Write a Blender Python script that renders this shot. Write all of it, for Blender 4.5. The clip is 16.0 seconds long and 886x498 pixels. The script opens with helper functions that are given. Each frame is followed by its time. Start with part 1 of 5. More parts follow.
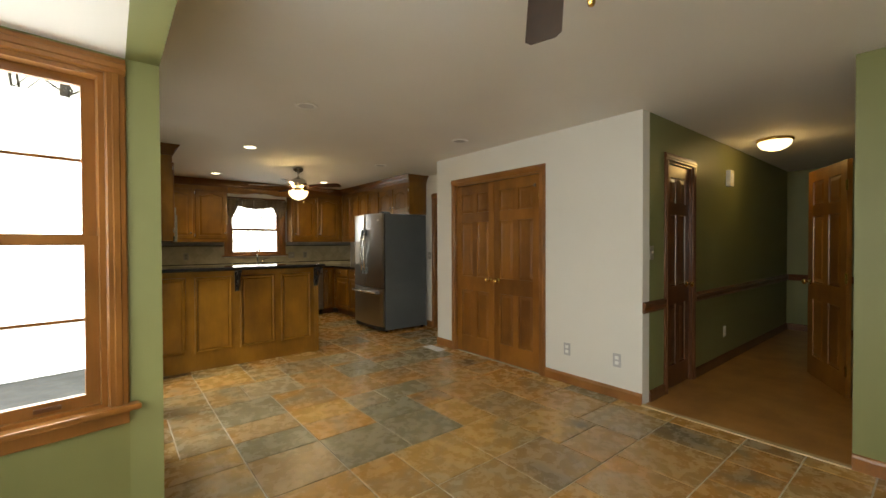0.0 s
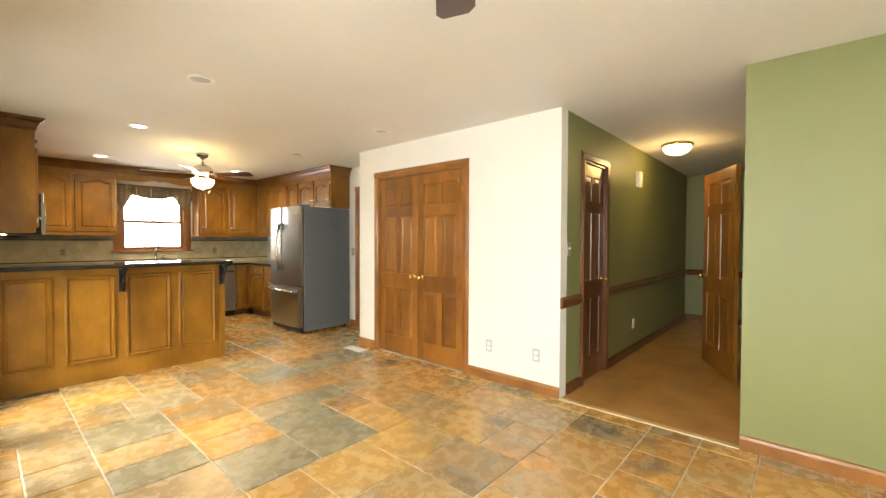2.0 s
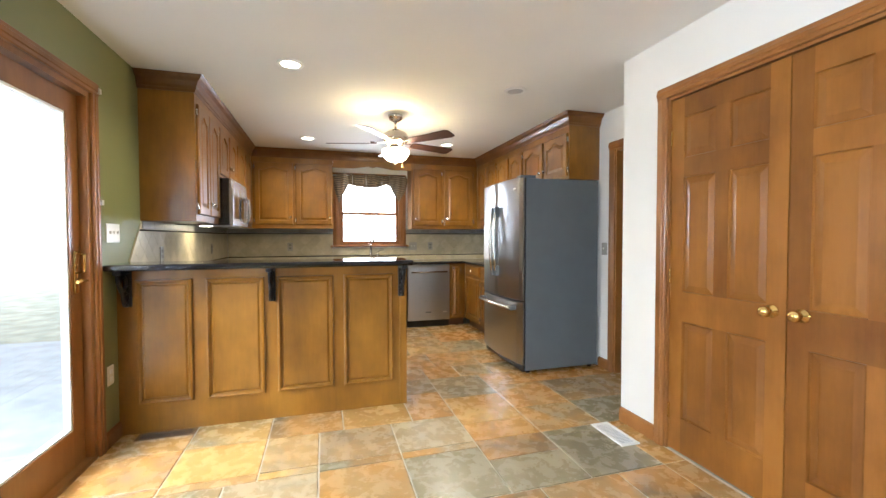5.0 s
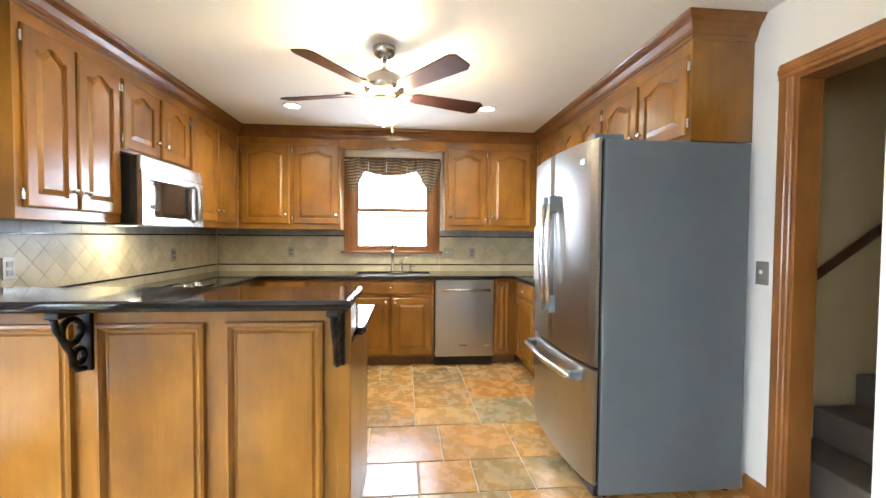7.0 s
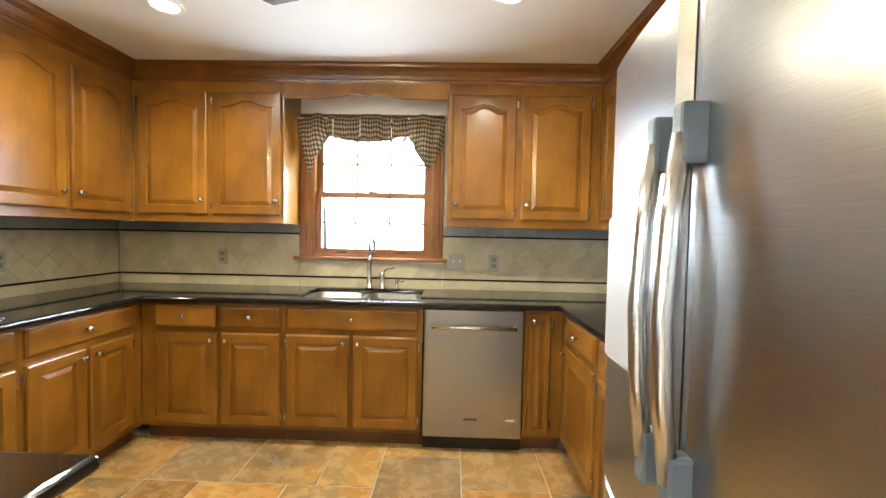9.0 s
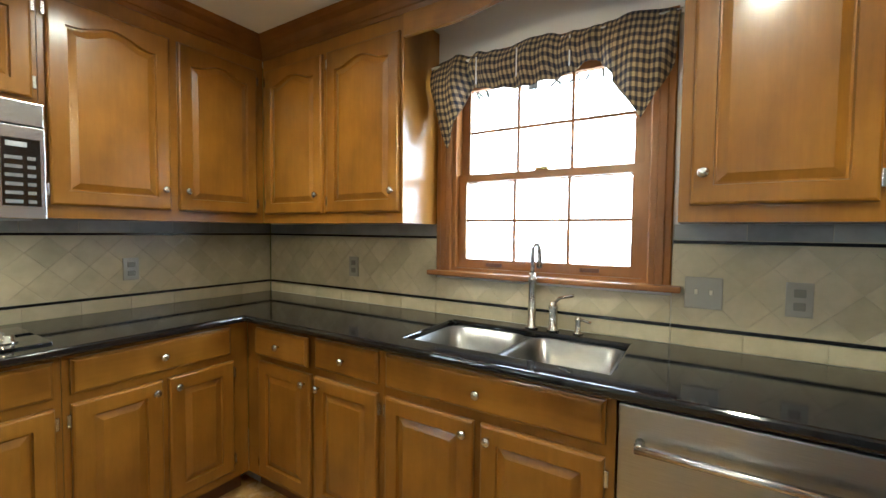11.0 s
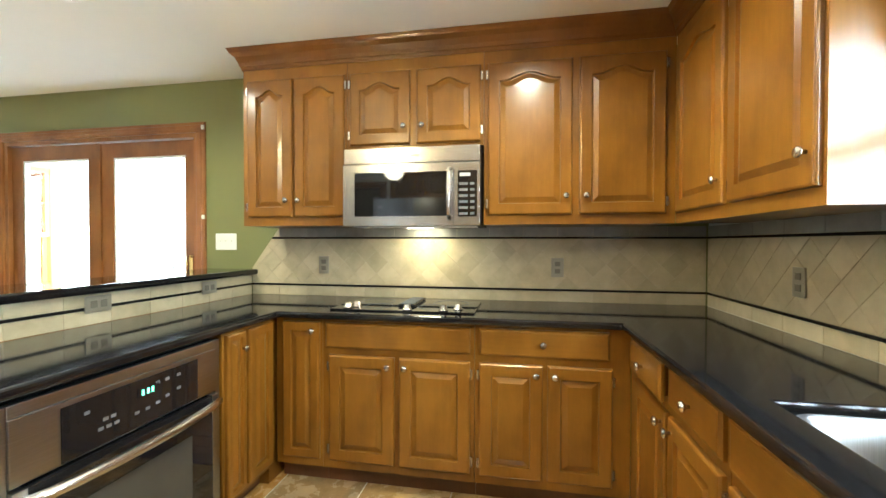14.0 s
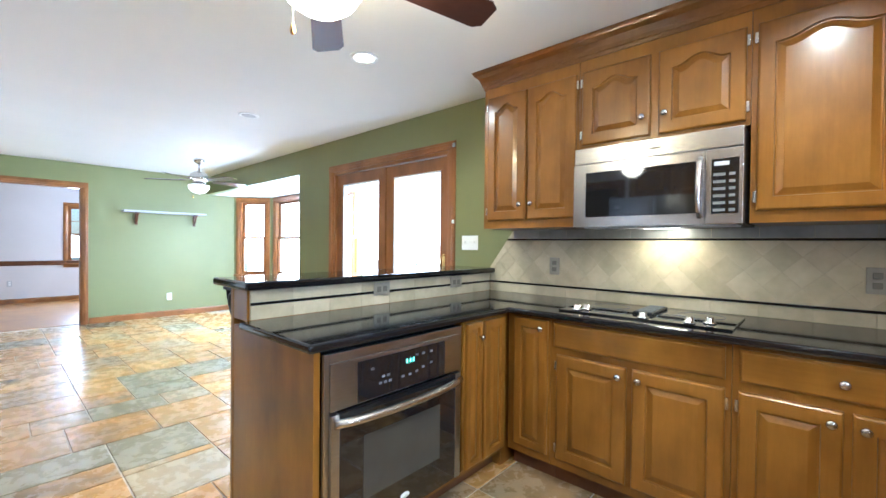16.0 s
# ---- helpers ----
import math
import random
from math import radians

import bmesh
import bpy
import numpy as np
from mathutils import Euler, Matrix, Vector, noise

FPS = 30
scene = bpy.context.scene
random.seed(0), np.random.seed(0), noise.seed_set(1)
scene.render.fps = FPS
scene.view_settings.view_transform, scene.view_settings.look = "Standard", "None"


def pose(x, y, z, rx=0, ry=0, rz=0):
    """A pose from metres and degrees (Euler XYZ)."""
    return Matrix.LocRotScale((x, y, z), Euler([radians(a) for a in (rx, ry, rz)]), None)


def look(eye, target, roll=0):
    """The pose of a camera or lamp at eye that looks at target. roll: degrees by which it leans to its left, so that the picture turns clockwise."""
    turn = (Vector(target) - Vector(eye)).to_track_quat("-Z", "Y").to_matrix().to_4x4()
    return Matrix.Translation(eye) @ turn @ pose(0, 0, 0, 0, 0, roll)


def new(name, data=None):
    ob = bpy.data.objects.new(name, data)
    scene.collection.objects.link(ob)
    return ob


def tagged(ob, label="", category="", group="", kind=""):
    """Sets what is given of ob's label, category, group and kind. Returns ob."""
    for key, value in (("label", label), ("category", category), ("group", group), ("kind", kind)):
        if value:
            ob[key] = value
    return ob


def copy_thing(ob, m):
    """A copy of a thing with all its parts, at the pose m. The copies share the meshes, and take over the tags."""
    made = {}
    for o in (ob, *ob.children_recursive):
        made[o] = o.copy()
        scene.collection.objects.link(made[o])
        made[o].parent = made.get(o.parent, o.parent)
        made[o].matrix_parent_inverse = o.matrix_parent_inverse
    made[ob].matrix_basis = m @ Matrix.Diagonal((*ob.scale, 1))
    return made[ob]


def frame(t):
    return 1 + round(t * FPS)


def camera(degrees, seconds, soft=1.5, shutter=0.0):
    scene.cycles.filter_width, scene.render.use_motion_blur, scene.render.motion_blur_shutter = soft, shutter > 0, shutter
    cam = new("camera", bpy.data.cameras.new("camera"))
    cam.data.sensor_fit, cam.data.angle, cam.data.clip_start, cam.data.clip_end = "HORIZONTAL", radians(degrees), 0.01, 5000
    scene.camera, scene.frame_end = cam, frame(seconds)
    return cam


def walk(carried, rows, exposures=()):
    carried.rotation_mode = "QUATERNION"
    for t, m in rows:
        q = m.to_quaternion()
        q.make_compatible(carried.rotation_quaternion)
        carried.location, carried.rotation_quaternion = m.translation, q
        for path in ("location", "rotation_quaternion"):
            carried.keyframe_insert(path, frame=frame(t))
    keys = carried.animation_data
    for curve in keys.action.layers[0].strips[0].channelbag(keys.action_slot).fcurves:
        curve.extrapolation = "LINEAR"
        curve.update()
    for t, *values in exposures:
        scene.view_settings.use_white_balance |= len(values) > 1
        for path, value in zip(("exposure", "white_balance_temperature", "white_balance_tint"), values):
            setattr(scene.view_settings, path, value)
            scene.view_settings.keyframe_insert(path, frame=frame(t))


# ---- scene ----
cam = camera(94.4, 16.0)
EXPOSURES = [(0.0, -1.65, 7200, 6), (0.5, -0.92, 7700, 4), (1.0, -0.36, 7400, 6), (1.5, -0.16, 7200, 6), (2.5, -0.08, 7000, 8), (4.0, -0.3, 6600, 10),
             (5.0, 0.0, 5500, 9), (7.5, 0.58, 5500, 8), (8.0, 0.6, 5800, 8), (10.5, 0.0, 5300, 0), (11.0, -0.15, 5250, 2), (12.5, -0.42, 5200, 4), (13.0, -0.24, 5500, 2), (13.5, 0.2, 5500, 0), (14.0, 0.45, 5400, 0), (14.5, 0.6, 5100, 2), (15.5, 0.42, 4750, 8), (16.0, 0.3, 4650, 8)]
PATH = [
    (0, (-0.485, -0.546, 1.332), (0.773, 1.008, 1.306), -0.2),
    (0.5, (-0.489, -0.583, 1.33), (0.932, 0.825, 1.303), -0.1),
    (1, (-0.457, -0.626, 1.327), (1.055, 0.683, 1.298), -0.0),
    (1.5, (-0.399, -0.631, 1.32), (1.14, 0.645, 1.288), 0.1),
    (2, (-0.304, -0.491, 1.319), (1.194, 0.834, 1.277), 0.2),
    (2.5, (-0.154, -0.233, 1.308), (1.2, 1.237, 1.252), 0.3),
    (3, (0.049, 0.045, 1.29), (1.239, 1.651, 1.232), 0.1),
    (3.5, (0.294, 0.366, 1.283), (1.293, 2.098, 1.222), 0.1),
    (4, (0.488, 0.683, 1.271), (1.342, 2.491, 1.215), 0.0),
    (4.5, (0.741, 1.04, 1.265), (1.431, 2.916, 1.208), -0.1),
    (5, (0.94, 1.404, 1.25), (1.498, 3.324, 1.194), -0.1),
    (5.2, (1.015, 1.564, 1.247), (1.528, 3.496, 1.196), -0.1),
    (7.3, (1.851, 3.08, 1.312), (1.952, 5.076, 1.246), 0.2),
    (7.5, (1.923, 3.247, 1.312), (1.974, 5.245, 1.243), 0.1),
    (8, (2.048, 3.655, 1.33), (2.084, 5.653, 1.262), 0.3),
    (8.2, (2.086, 3.813, 1.326), (2.12, 5.812, 1.254), 0.5),
    (10.3, (2.287, 5.43, 1.344), (1.702, 7.34, 1.252), 1.0),
    (10.5, (2.262, 5.53, 1.339), (1.54, 7.394, 1.252), 0.8),
    (11, (2.212, 5.716, 1.335), (1.158, 7.414, 1.251), 0.6),
    (11.5, (2.183, 5.865, 1.31), (0.816, 7.323, 1.245), 0.5),
    (12, (2.195, 6.043, 1.278), (0.573, 7.212, 1.236), 0.2),
    (12.5, (2.24, 6.158, 1.26), (0.428, 7.002, 1.224), 0.1),
    (13, (2.262, 6.281, 1.249), (0.325, 6.776, 1.218), -0.1),
    (13.5, (2.281, 6.39, 1.267), (0.281, 6.436, 1.243), 0.1),
    (14, (2.279, 6.429, 1.274), (0.311, 6.073, 1.244), 0.1),
    (14.5, (2.28, 6.46, 1.263), (0.408, 5.756, 1.24), 0.2),
    (15, (2.292, 6.486, 1.266), (0.538, 5.524, 1.243), 0.4),
    (15.5, (2.297, 6.496, 1.264), (0.667, 5.337, 1.244), 0.6),
    (16, (2.293, 6.467, 1.264), (0.812, 5.123, 1.242), 0.6),
]
walk(cam, [(t, look(eye, target, roll)) for t, eye, target, roll in PATH], EXPOSURES)

# ---------------- plan, in metres ----------------
WX, NY, EX, SY = -0.31, 7.51, 3.50, -1.68      # west, north, east kitchen, south wall faces
CX, CEIL = 2.885, 2.42                         # closet wall face, ceiling
WC, WK, GW = 1.03, 3.735, -0.195                # closet wall ends, hall opening's south edge
BAY0, BAY1, BAYX, BAYZ = -1.68, 1.66, -1.30, 2.12   # bay opening, its outer plane and its soffit
T = 0.12

# ---------------- world and light ----------------
world = bpy.data.worlds.new("sky")
scene.world = world
world.use_nodes = True
wn = world.node_tree
sky = wn.nodes.new("ShaderNodeTexSky")
sky.sky_type, sky.sun_disc = "NISHITA", False
SUN = Vector((0.85, 0.25, 0.50)).normalized()
sky.sun_elevation, sky.sun_rotation = math.asin(SUN.z), math.atan2(SUN.x, SUN.y)
wn.links.new(sky.outputs[0], wn.nodes["Background"].inputs[0])
wn.nodes["Background"].inputs[1].default_value = 0.15
sun = new("sun", bpy.data.lights.new("sun", "SUN"))
sun.data.energy, sun.data.angle, sun.data.color = 2.0, radians(0.6), (1.0, 0.93, 0.82)
sun.matrix_world = look(SUN * 10, (0, 0, 0))


def area(name, eye, target, w, h, power, color):
    lamp = new(name, bpy.data.lights.new(name, "AREA"))
    lamp.data.shape, lamp.data.size, lamp.data.size_y = "RECTANGLE", w, h
    lamp.data.energy, lamp.data.color = power, color
    lamp.matrix_world = look(eye, target)
    return lamp


def point(name, at, power, color, radius=0.05):
    lamp = new(name, bpy.data.lights.new(name, "POINT"))
    lamp.data.energy, lamp.data.color, lamp.data.shadow_soft_size = power, color, radius
    lamp.location = at
    return lamp


DAY, WARM = (0.95, 0.98, 1.0), (1.0, 0.80, 0.50)
FANW, HALLW, CANW, OUTSIDE = 28.0, 14.0, 92.0, 9.0
# added area lamps that strengthen the daylight at the glazed openings
area("daylight_fill", (WX - 1.5, 3.25, 3.15), (0.5, 3.15, 0.0), 1.9, 1.2, 400, DAY)
area("daylight_fill", (BAYX - 0.22, 0.20, 1.36), (2, 1.2, 0.9), 2.0, 1.2, 108, DAY)
area("daylight_fill", (-0.90, BAY1 + 0.16, 1.36), (-0.70, BAY1 - 0.82, 1.25), 0.70, 1.2, 75, DAY)
area("daylight_fill", (-1.22, SY + 0.07, 1.36), (-0.22, SY + 1.07, 1.2), 0.46, 1.2, 80, DAY)
area("daylight_fill", (1.61, NY + 0.20, 1.60), (1.61, 4, 0.9), 0.85, 0.85, 32, DAY)
area("daylight_fill", (0.89, SY - 3.62, 1.40), (1.29, SY, 0.9), 0.6, 1.0, 60, DAY)
# added fill lamp inside the next room; its west wall has no window
area("daylight_fill", (-0.45, SY - 1.9, 1.4), (2.0, SY - 1.9, 1.0), 1.6, 1.3, 60, DAY)

# ---------------- materials ----------------


def nodes_of(name):
    m = bpy.data.materials.new(name)
    m.use_nodes = True
    t = m.node_tree
    return m, t, t.nodes["Principled BSDF"]


def mk(t, kind, **values):
    n = t.nodes.new(kind)
    for k, v in values.items():
        n.inputs[k.replace("_", " ")].default_value = v
    return n


def ramp(t, stops):
    r = t.nodes.new("ShaderNodeValToRGB")
    e = r.color_ramp.elements
    while len(e) < len(stops):
        e.new(0.5)
    for k, (p, c) in zip(e, stops):
        k.position, k.color = p, (*c, 1)
    return r


def spots(t, scale, detail=4.0, stretch=(1, 1, 1), rough=0.55):
    g = t.nodes.new("ShaderNodeTexCoord")
    mp = t.nodes.new("ShaderNodeMapping")
    mp.inputs["Scale"].default_value = stretch
    t.links.new(g.outputs["Object"], mp.inputs[0])
    n = mk(t, "ShaderNodeTexNoise", Scale=scale, Detail=detail, Roughness=rough)
    t.links.new(mp.outputs[0], n.inputs["Vector"])
    return n


def bump(t, b, source, strength, distance=0.002):
    n = mk(t, "ShaderNodeBump", Strength=strength, Distance=distance)
    t.links.new(source, n.inputs["Height"])
    t.links.new(n.outputs[0], b.inputs["Normal"])


def plain(name, c, rough=0.5, metal=0.0, var=0.12, scale=6.0, relief=0.15, fine=180.0, coat=0.0):
    """Paint, metal or plastic: the colour varies at a broad scale, the relief at a fine one."""
    m, t, b = nodes_of(name)
    n = spots(t, scale)
    r = ramp(t, [(0.3, [v * (1 - var) for v in c]), (0.7, [min(v * (1 + var), 1) for v in c])])
    t.links.new(n.outputs[0], r.inputs[0])
    t.links.new(r.outputs[0], b.inputs["Base Color"])
    b.inputs["Roughness"].default_value, b.inputs["Metallic"].default_value = rough, metal
    b.inputs["Coat Weight"].default_value = coat
    if relief:
        f = spots(t, fine, 2)
        bump(t, b, f.outputs[0], relief, 0.0006)
    return m


def wood(name, dark, mid, light, rough=0.34, coat=0.55, along="z", scale=1.0, spread=0.10):
    """Stained wood: long grain lines, broad cloudy figure and a varnish."""
    m, t, b = nodes_of(name)
    st = {"z": (7, 7, 0.55), "x": (0.55, 7, 7), "y": (7, 0.55, 7)}[along]
    fine = spots(t, 9 * scale, 8, st, 0.65)
    cloud = spots(t, 3.4 * scale, 5, (1, 1, 0.55))
    info = t.nodes.new("ShaderNodeObjectInfo")
    mix = mk(t, "ShaderNodeMix")
    mix.inputs[0].default_value = 0.84
    t.links.new(fine.outputs[0], mix.inputs[2])
    t.links.new(cloud.outputs[0], mix.inputs[3])
    add = t.nodes.new("ShaderNodeMath")
    add.operation = "MULTIPLY_ADD"
    add.inputs[1].default_value, add.inputs[2].default_value = spread, -spread / 2
    t.links.new(info.outputs["Random"], add.inputs[0])
    tot = t.nodes.new("ShaderNodeMath")
    t.links.new(mix.outputs[0], tot.inputs[0])
    t.links.new(add.outputs[0], tot.inputs[1])
    r = ramp(t, [(0.30, dark), (0.5, mid), (0.70, light)])
    t.links.new(tot.outputs[0], r.inputs[0])
    t.links.new(r.outputs[0], b.inputs["Base Color"])
    b.inputs["Roughness"].default_value = rough
    b.inputs["Specular IOR Level"].default_value = 0.25
    b.inputs["Coat Weight"].default_value, b.inputs["Coat Roughness"].default_value = coat, 0.19
    bump(t, b, fine.outputs[0], 0.12, 0.001)
    return m


def slate_material():
    """Slate-look floor tiles: ochre, rust, olive and grey, veined, each tile its own tone."""
    m, t, b = nodes_of("slate_tile")
    geo, info = t.nodes.new("ShaderNodeNewGeometry"), t.nodes.new("ShaderNodeObjectInfo")
    shift = t.nodes.new("ShaderNodeVectorMath")
    shift.operation = "MULTIPLY_ADD"
    shift.inputs[1].default_value = (37, 53, 29)
    t.links.new(info.outputs["Random"], shift.inputs[0])
    t.links.new(geo.outputs["Position"], shift.inputs[2])
    broad = mk(t, "ShaderNodeTexNoise", Scale=2.6, Detail=4.0, Roughness=0.5, Distortion=0.9)
    fine = mk(t, "ShaderNodeTexNoise", Scale=11.0, Detail=9.0, Roughness=0.66, Distortion=0.3)
    for n in (broad, fine):
        t.links.new(shift.outputs[0], n.inputs["Vector"])
    base = ramp(t, [(0.0, (0.45, 0.250, 0.070)), (0.13, (0.39, 0.250, 0.098)), (0.27, (0.35, 0.232, 0.105)), (0.39, (0.44, 0.228, 0.060)),
                    (0.52, (0.37, 0.238, 0.095)), (0.64, (0.48, 0.292, 0.088)), (0.78, (0.25, 0.208, 0.118)), (0.85, (0.41, 0.218, 0.062)), (0.93, (0.38, 0.285, 0.150))])
    base.color_ramp.interpolation = "CONSTANT"
    t.links.new(info.outputs["Random"], base.inputs[0])
    # a second stone tone drifts through each tile in soft clouds
    again = t.nodes.new("ShaderNodeMath")
    again.operation, again.inputs[1].default_value = "MULTIPLY", 17.31
    t.links.new(info.outputs["Random"], again.inputs[0])
    part_of = t.nodes.new("ShaderNodeMath")
    part_of.operation = "FRACT"
    t.links.new(again.outputs[0], part_of.inputs[0])
    other = ramp(t, [(0.0, (0.200, 0.185, 0.118)), (0.30, (0.42, 0.205, 0.050)), (0.54, (0.31, 0.262, 0.160)), (0.82, (0.130, 0.118, 0.085))])
    other.color_ramp.interpolation = "CONSTANT"
    t.links.new(part_of.outputs[0], other.inputs[0])
    amount = ramp(t, [(0.43, (0, 0, 0)), (0.56, (0.35, 0.35, 0.35)), (0.74, (0.85, 0.85, 0.85))])
    t.links.new(broad.outputs[0], amount.inputs[0])
    mix = t.nodes.new("ShaderNodeMix")
    mix.data_type = "RGBA"
    t.links.new(amount.outputs[0], mix.inputs[0])
    t.links.new(base.outputs[0], mix.inputs[6])
    t.links.new(other.outputs[0], mix.inputs[7])
    tone = ramp(t, [(0.28, (0.78, 0.76, 0.73)), (0.50, (1.0, 1.0, 1.0)), (0.72, (1.15, 1.16, 1.18))])
    t.links.new(fine.outputs[0], tone.inputs[0])
    mul = t.nodes.new("ShaderNodeMix")
    mul.data_type, mul.blend_type = "RGBA", "MULTIPLY"
    mul.inputs[0].default_value = 1.0
    t.links.new(mix.outputs[2], mul.inputs[6])
    t.links.new(tone.outputs[0], mul.inputs[7])
    t.links.new(mul.outputs[2], b.inputs["Base Color"])
    rr = ramp(t, [(0.3, (0.20, 0.20, 0.20)), (0.7, (0.34, 0.34, 0.34))])
    t.links.new(fine.outputs[0], rr.inputs[0])
    t.links.new(rr.outputs[0], b.inputs["Roughness"])
    bump(t, b, broad.outputs[0], 0.25, 0.004)
    return m


def steel(name, c=(0.43, 0.435, 0.44), rough=0.28, along=(1, 1, 60)):
    """Brushed steel: streaks one way."""
    m, t, b = nodes_of(name)
    n = spots(t, 14, 3, along)
    r = ramp(t, [(0.3, [v * 0.88 for v in c]), (0.7, [v * 1.08 for v in c])])
    t.links.new(n.outputs[0], r.inputs[0])
    t.links.new(r.outputs[0], b.inputs["Base Color"])
    b.inputs["Metallic"].default_value, b.inputs["Roughness"].default_value = 1.0, rough
    bump(t, b, n.outputs[0], 0.06, 0.0005)
    return m


def glow(name, c, strength):
    m, t, b = nodes_of(name)
    b.inputs["Base Color"].default_value = (0.85, 0.82, 0.75, 1)
    b.inputs["Emission Color"].default_value = (*c, 1)
    b.inputs["Emission Strength"].default_value = strength
    b.inputs["Roughness"].default_value = 0.3
    return m


def glass_material():
    m, t, b = nodes_of("window_glass")
    b.inputs["Base Color"].default_value = (1, 1, 1, 1)
    b.inputs["Roughness"].default_value, b.inputs["IOR"].default_value = 0.0, 1.45
    b.inputs["Transmission Weight"].default_value = 1.0
    return m


def granite_material():
    m, t, b = nodes_of("black_granite")
    n = spots(t, 220, 3)
    r = ramp(t, [(0.5, (0.006, 0.006, 0.007)), (0.70, (0.018, 0.018, 0.02)), (0.80, (0.10, 0.10, 0.11))])
    t.links.new(n.outputs[0], r.inputs[0])
    t.links.new(r.outputs[0], b.inputs["Base Color"])
    b.inputs["Roughness"].default_value = 0.07
    b.inputs["Specular IOR Level"].default_value = 0.6
    return m


def check_material():
    """Woven check of the window valance: dark blue-black and tan."""
    m, t, b = nodes_of("checked_fabric")
    uv = t.nodes.new("ShaderNodeTexCoord")
    sep = t.nodes.new("ShaderNodeSeparateXYZ")
    t.links.new(uv.outputs["UV"], sep.inputs[0])
    outs = []
    for k in (0, 1):
        w = t.nodes.new("ShaderNodeMath")
        w.operation = "FRACT"
        t.links.new(sep.outputs[k], w.inputs[0])
        c = t.nodes.new("ShaderNodeMath")
        c.operation, c.inputs[1].default_value = "GREATER_THAN", 0.5
        t.links.new(w.outputs[0], c.inputs[0])
        outs.append(c)
    add = t.nodes.new("ShaderNodeMath")
    t.links.new(outs[0].outputs[0], add.inputs[0])
    t.links.new(outs[1].outputs[0], add.inputs[1])
    half = t.nodes.new("ShaderNodeMath")
    half.operation, half.inputs[1].default_value = "MULTIPLY", 0.5
    t.links.new(add.outputs[0], half.inputs[0])
    r = ramp(t, [(0.0, (0.02, 0.022, 0.035)), (0.5, (0.14, 0.105, 0.07)), (1.0, (0.42, 0.31, 0.17))])
    t.links.new(half.outputs[0], r.inputs[0])
    t.links.new(r.outputs[0], b.inputs["Base Color"])
    b.inputs["Roughness"].default_value = 0.9
    f = spots(t, 400, 2)
    bump(t, b, f.outputs[0], 0.4, 0.001)
    return m


def travertine(name, lo, mid, hi):
    m, t, b = nodes_of(name)
    geo, info = t.nodes.new("ShaderNodeNewGeometry"), t.nodes.new("ShaderNodeObjectInfo")
    n = mk(t, "ShaderNodeTexNoise", Scale=9.0, Detail=6.0, Roughness=0.6)
    t.links.new(geo.outputs["Position"], n.inputs["Vector"])
    add = t.nodes.new("ShaderNodeMath")
    add.operation, add.inputs[1].default_value = "MULTIPLY_ADD", 0.27
    t.links.new(info.outputs["Random"], add.inputs[0])
    t.links.new(n.outputs[0], add.inputs[2])
    r = ramp(t, [(0.40, lo), (0.64, mid), (0.92, hi)])
    t.links.new(add.outputs[0], r.inputs[0])
    t.links.new(r.outputs[0], b.inputs["Base Color"])
    b.inputs["Roughness"].default_value = 0.33
    bump(t, b, n.outputs[0], 0.15, 0.002)
    return m


GREEN = plain("green_wall_paint", (0.190, 0.198, 0.076), 0.5, var=0.05, scale=1.2, relief=0.2)
WHITE = plain("white_wall_paint", (0.74, 0.725, 0.68), 0.6, var=0.03, scale=1.0, relief=0.2)
PALE = plain("pale_grey_wall_paint", (0.62, 0.58, 0.56), 0.6, var=0.04, scale=1.0)
CEILING = plain("ceiling_paint", (0.78, 0.77, 0.74), 0.75, var=0.03, scale=0.8, relief=0.3, fine=90)
CAB = wood("honey_maple_wood", (0.116, 0.0445, 0.0042), (0.205, 0.0865, 0.0075), (0.296, 0.1325, 0.0130), coat=0.75)
CABX = wood("honey_maple_wood_across", (0.116, 0.0445, 0.0042), (0.205, 0.0865, 0.0075), (0.296, 0.1325, 0.0130), coat=0.75, along="x")
TRIM = wood("oak_trim_wood", (0.15, 0.056, 0.011), (0.23, 0.090, 0.019), (0.31, 0.130, 0.031), rough=0.38)
TRIMX = wood("oak_trim_wood_across", (0.15, 0.056, 0.011), (0.23, 0.090, 0.019), (0.31, 0.130, 0.031), rough=0.38, along="x")
DOORW = wood("six_panel_door_wood", (0.125, 0.043, 0.006), (0.195, 0.074, 0.010), (0.275, 0.110, 0.017), rough=0.42, coat=0.3, spread=0.26)
CROWNW = wood("dark_maple_crown", (0.085, 0.030, 0.004), (0.135, 0.050, 0.006), (0.19, 0.075, 0.010), along="x")
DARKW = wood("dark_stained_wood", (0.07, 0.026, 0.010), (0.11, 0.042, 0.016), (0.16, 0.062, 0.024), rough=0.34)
BLADEW = wood("fan_blade_wood", (0.035, 0.012, 0.008), (0.055, 0.02, 0.012), (0.085, 0.03, 0.018), rough=0.35, along="x")
PLANK = wood("hall_oak_floor", (0.30, 0.135, 0.036), (0.41, 0.20, 0.055), (0.50, 0.26, 0.08), rough=0.3, along="x")
PALEW = wood("pale_maple_strip", (0.42, 0.31, 0.16), (0.55, 0.42, 0.23), (0.66, 0.52, 0.31), along="y")
SLATE = slate_material()
GROUT = plain("tile_grout", (0.60, 0.54, 0.44), 0.85, var=0.15, scale=12)
GRANITE = granite_material()
STEEL = steel("brushed_steel")
STEELH = steel("brushed_steel_across", (0.52, 0.51, 0.50), 0.27, (60, 1, 1))
SINKM = steel("sink_steel", (0.30, 0.30, 0.30), 0.30, (1, 30, 1))
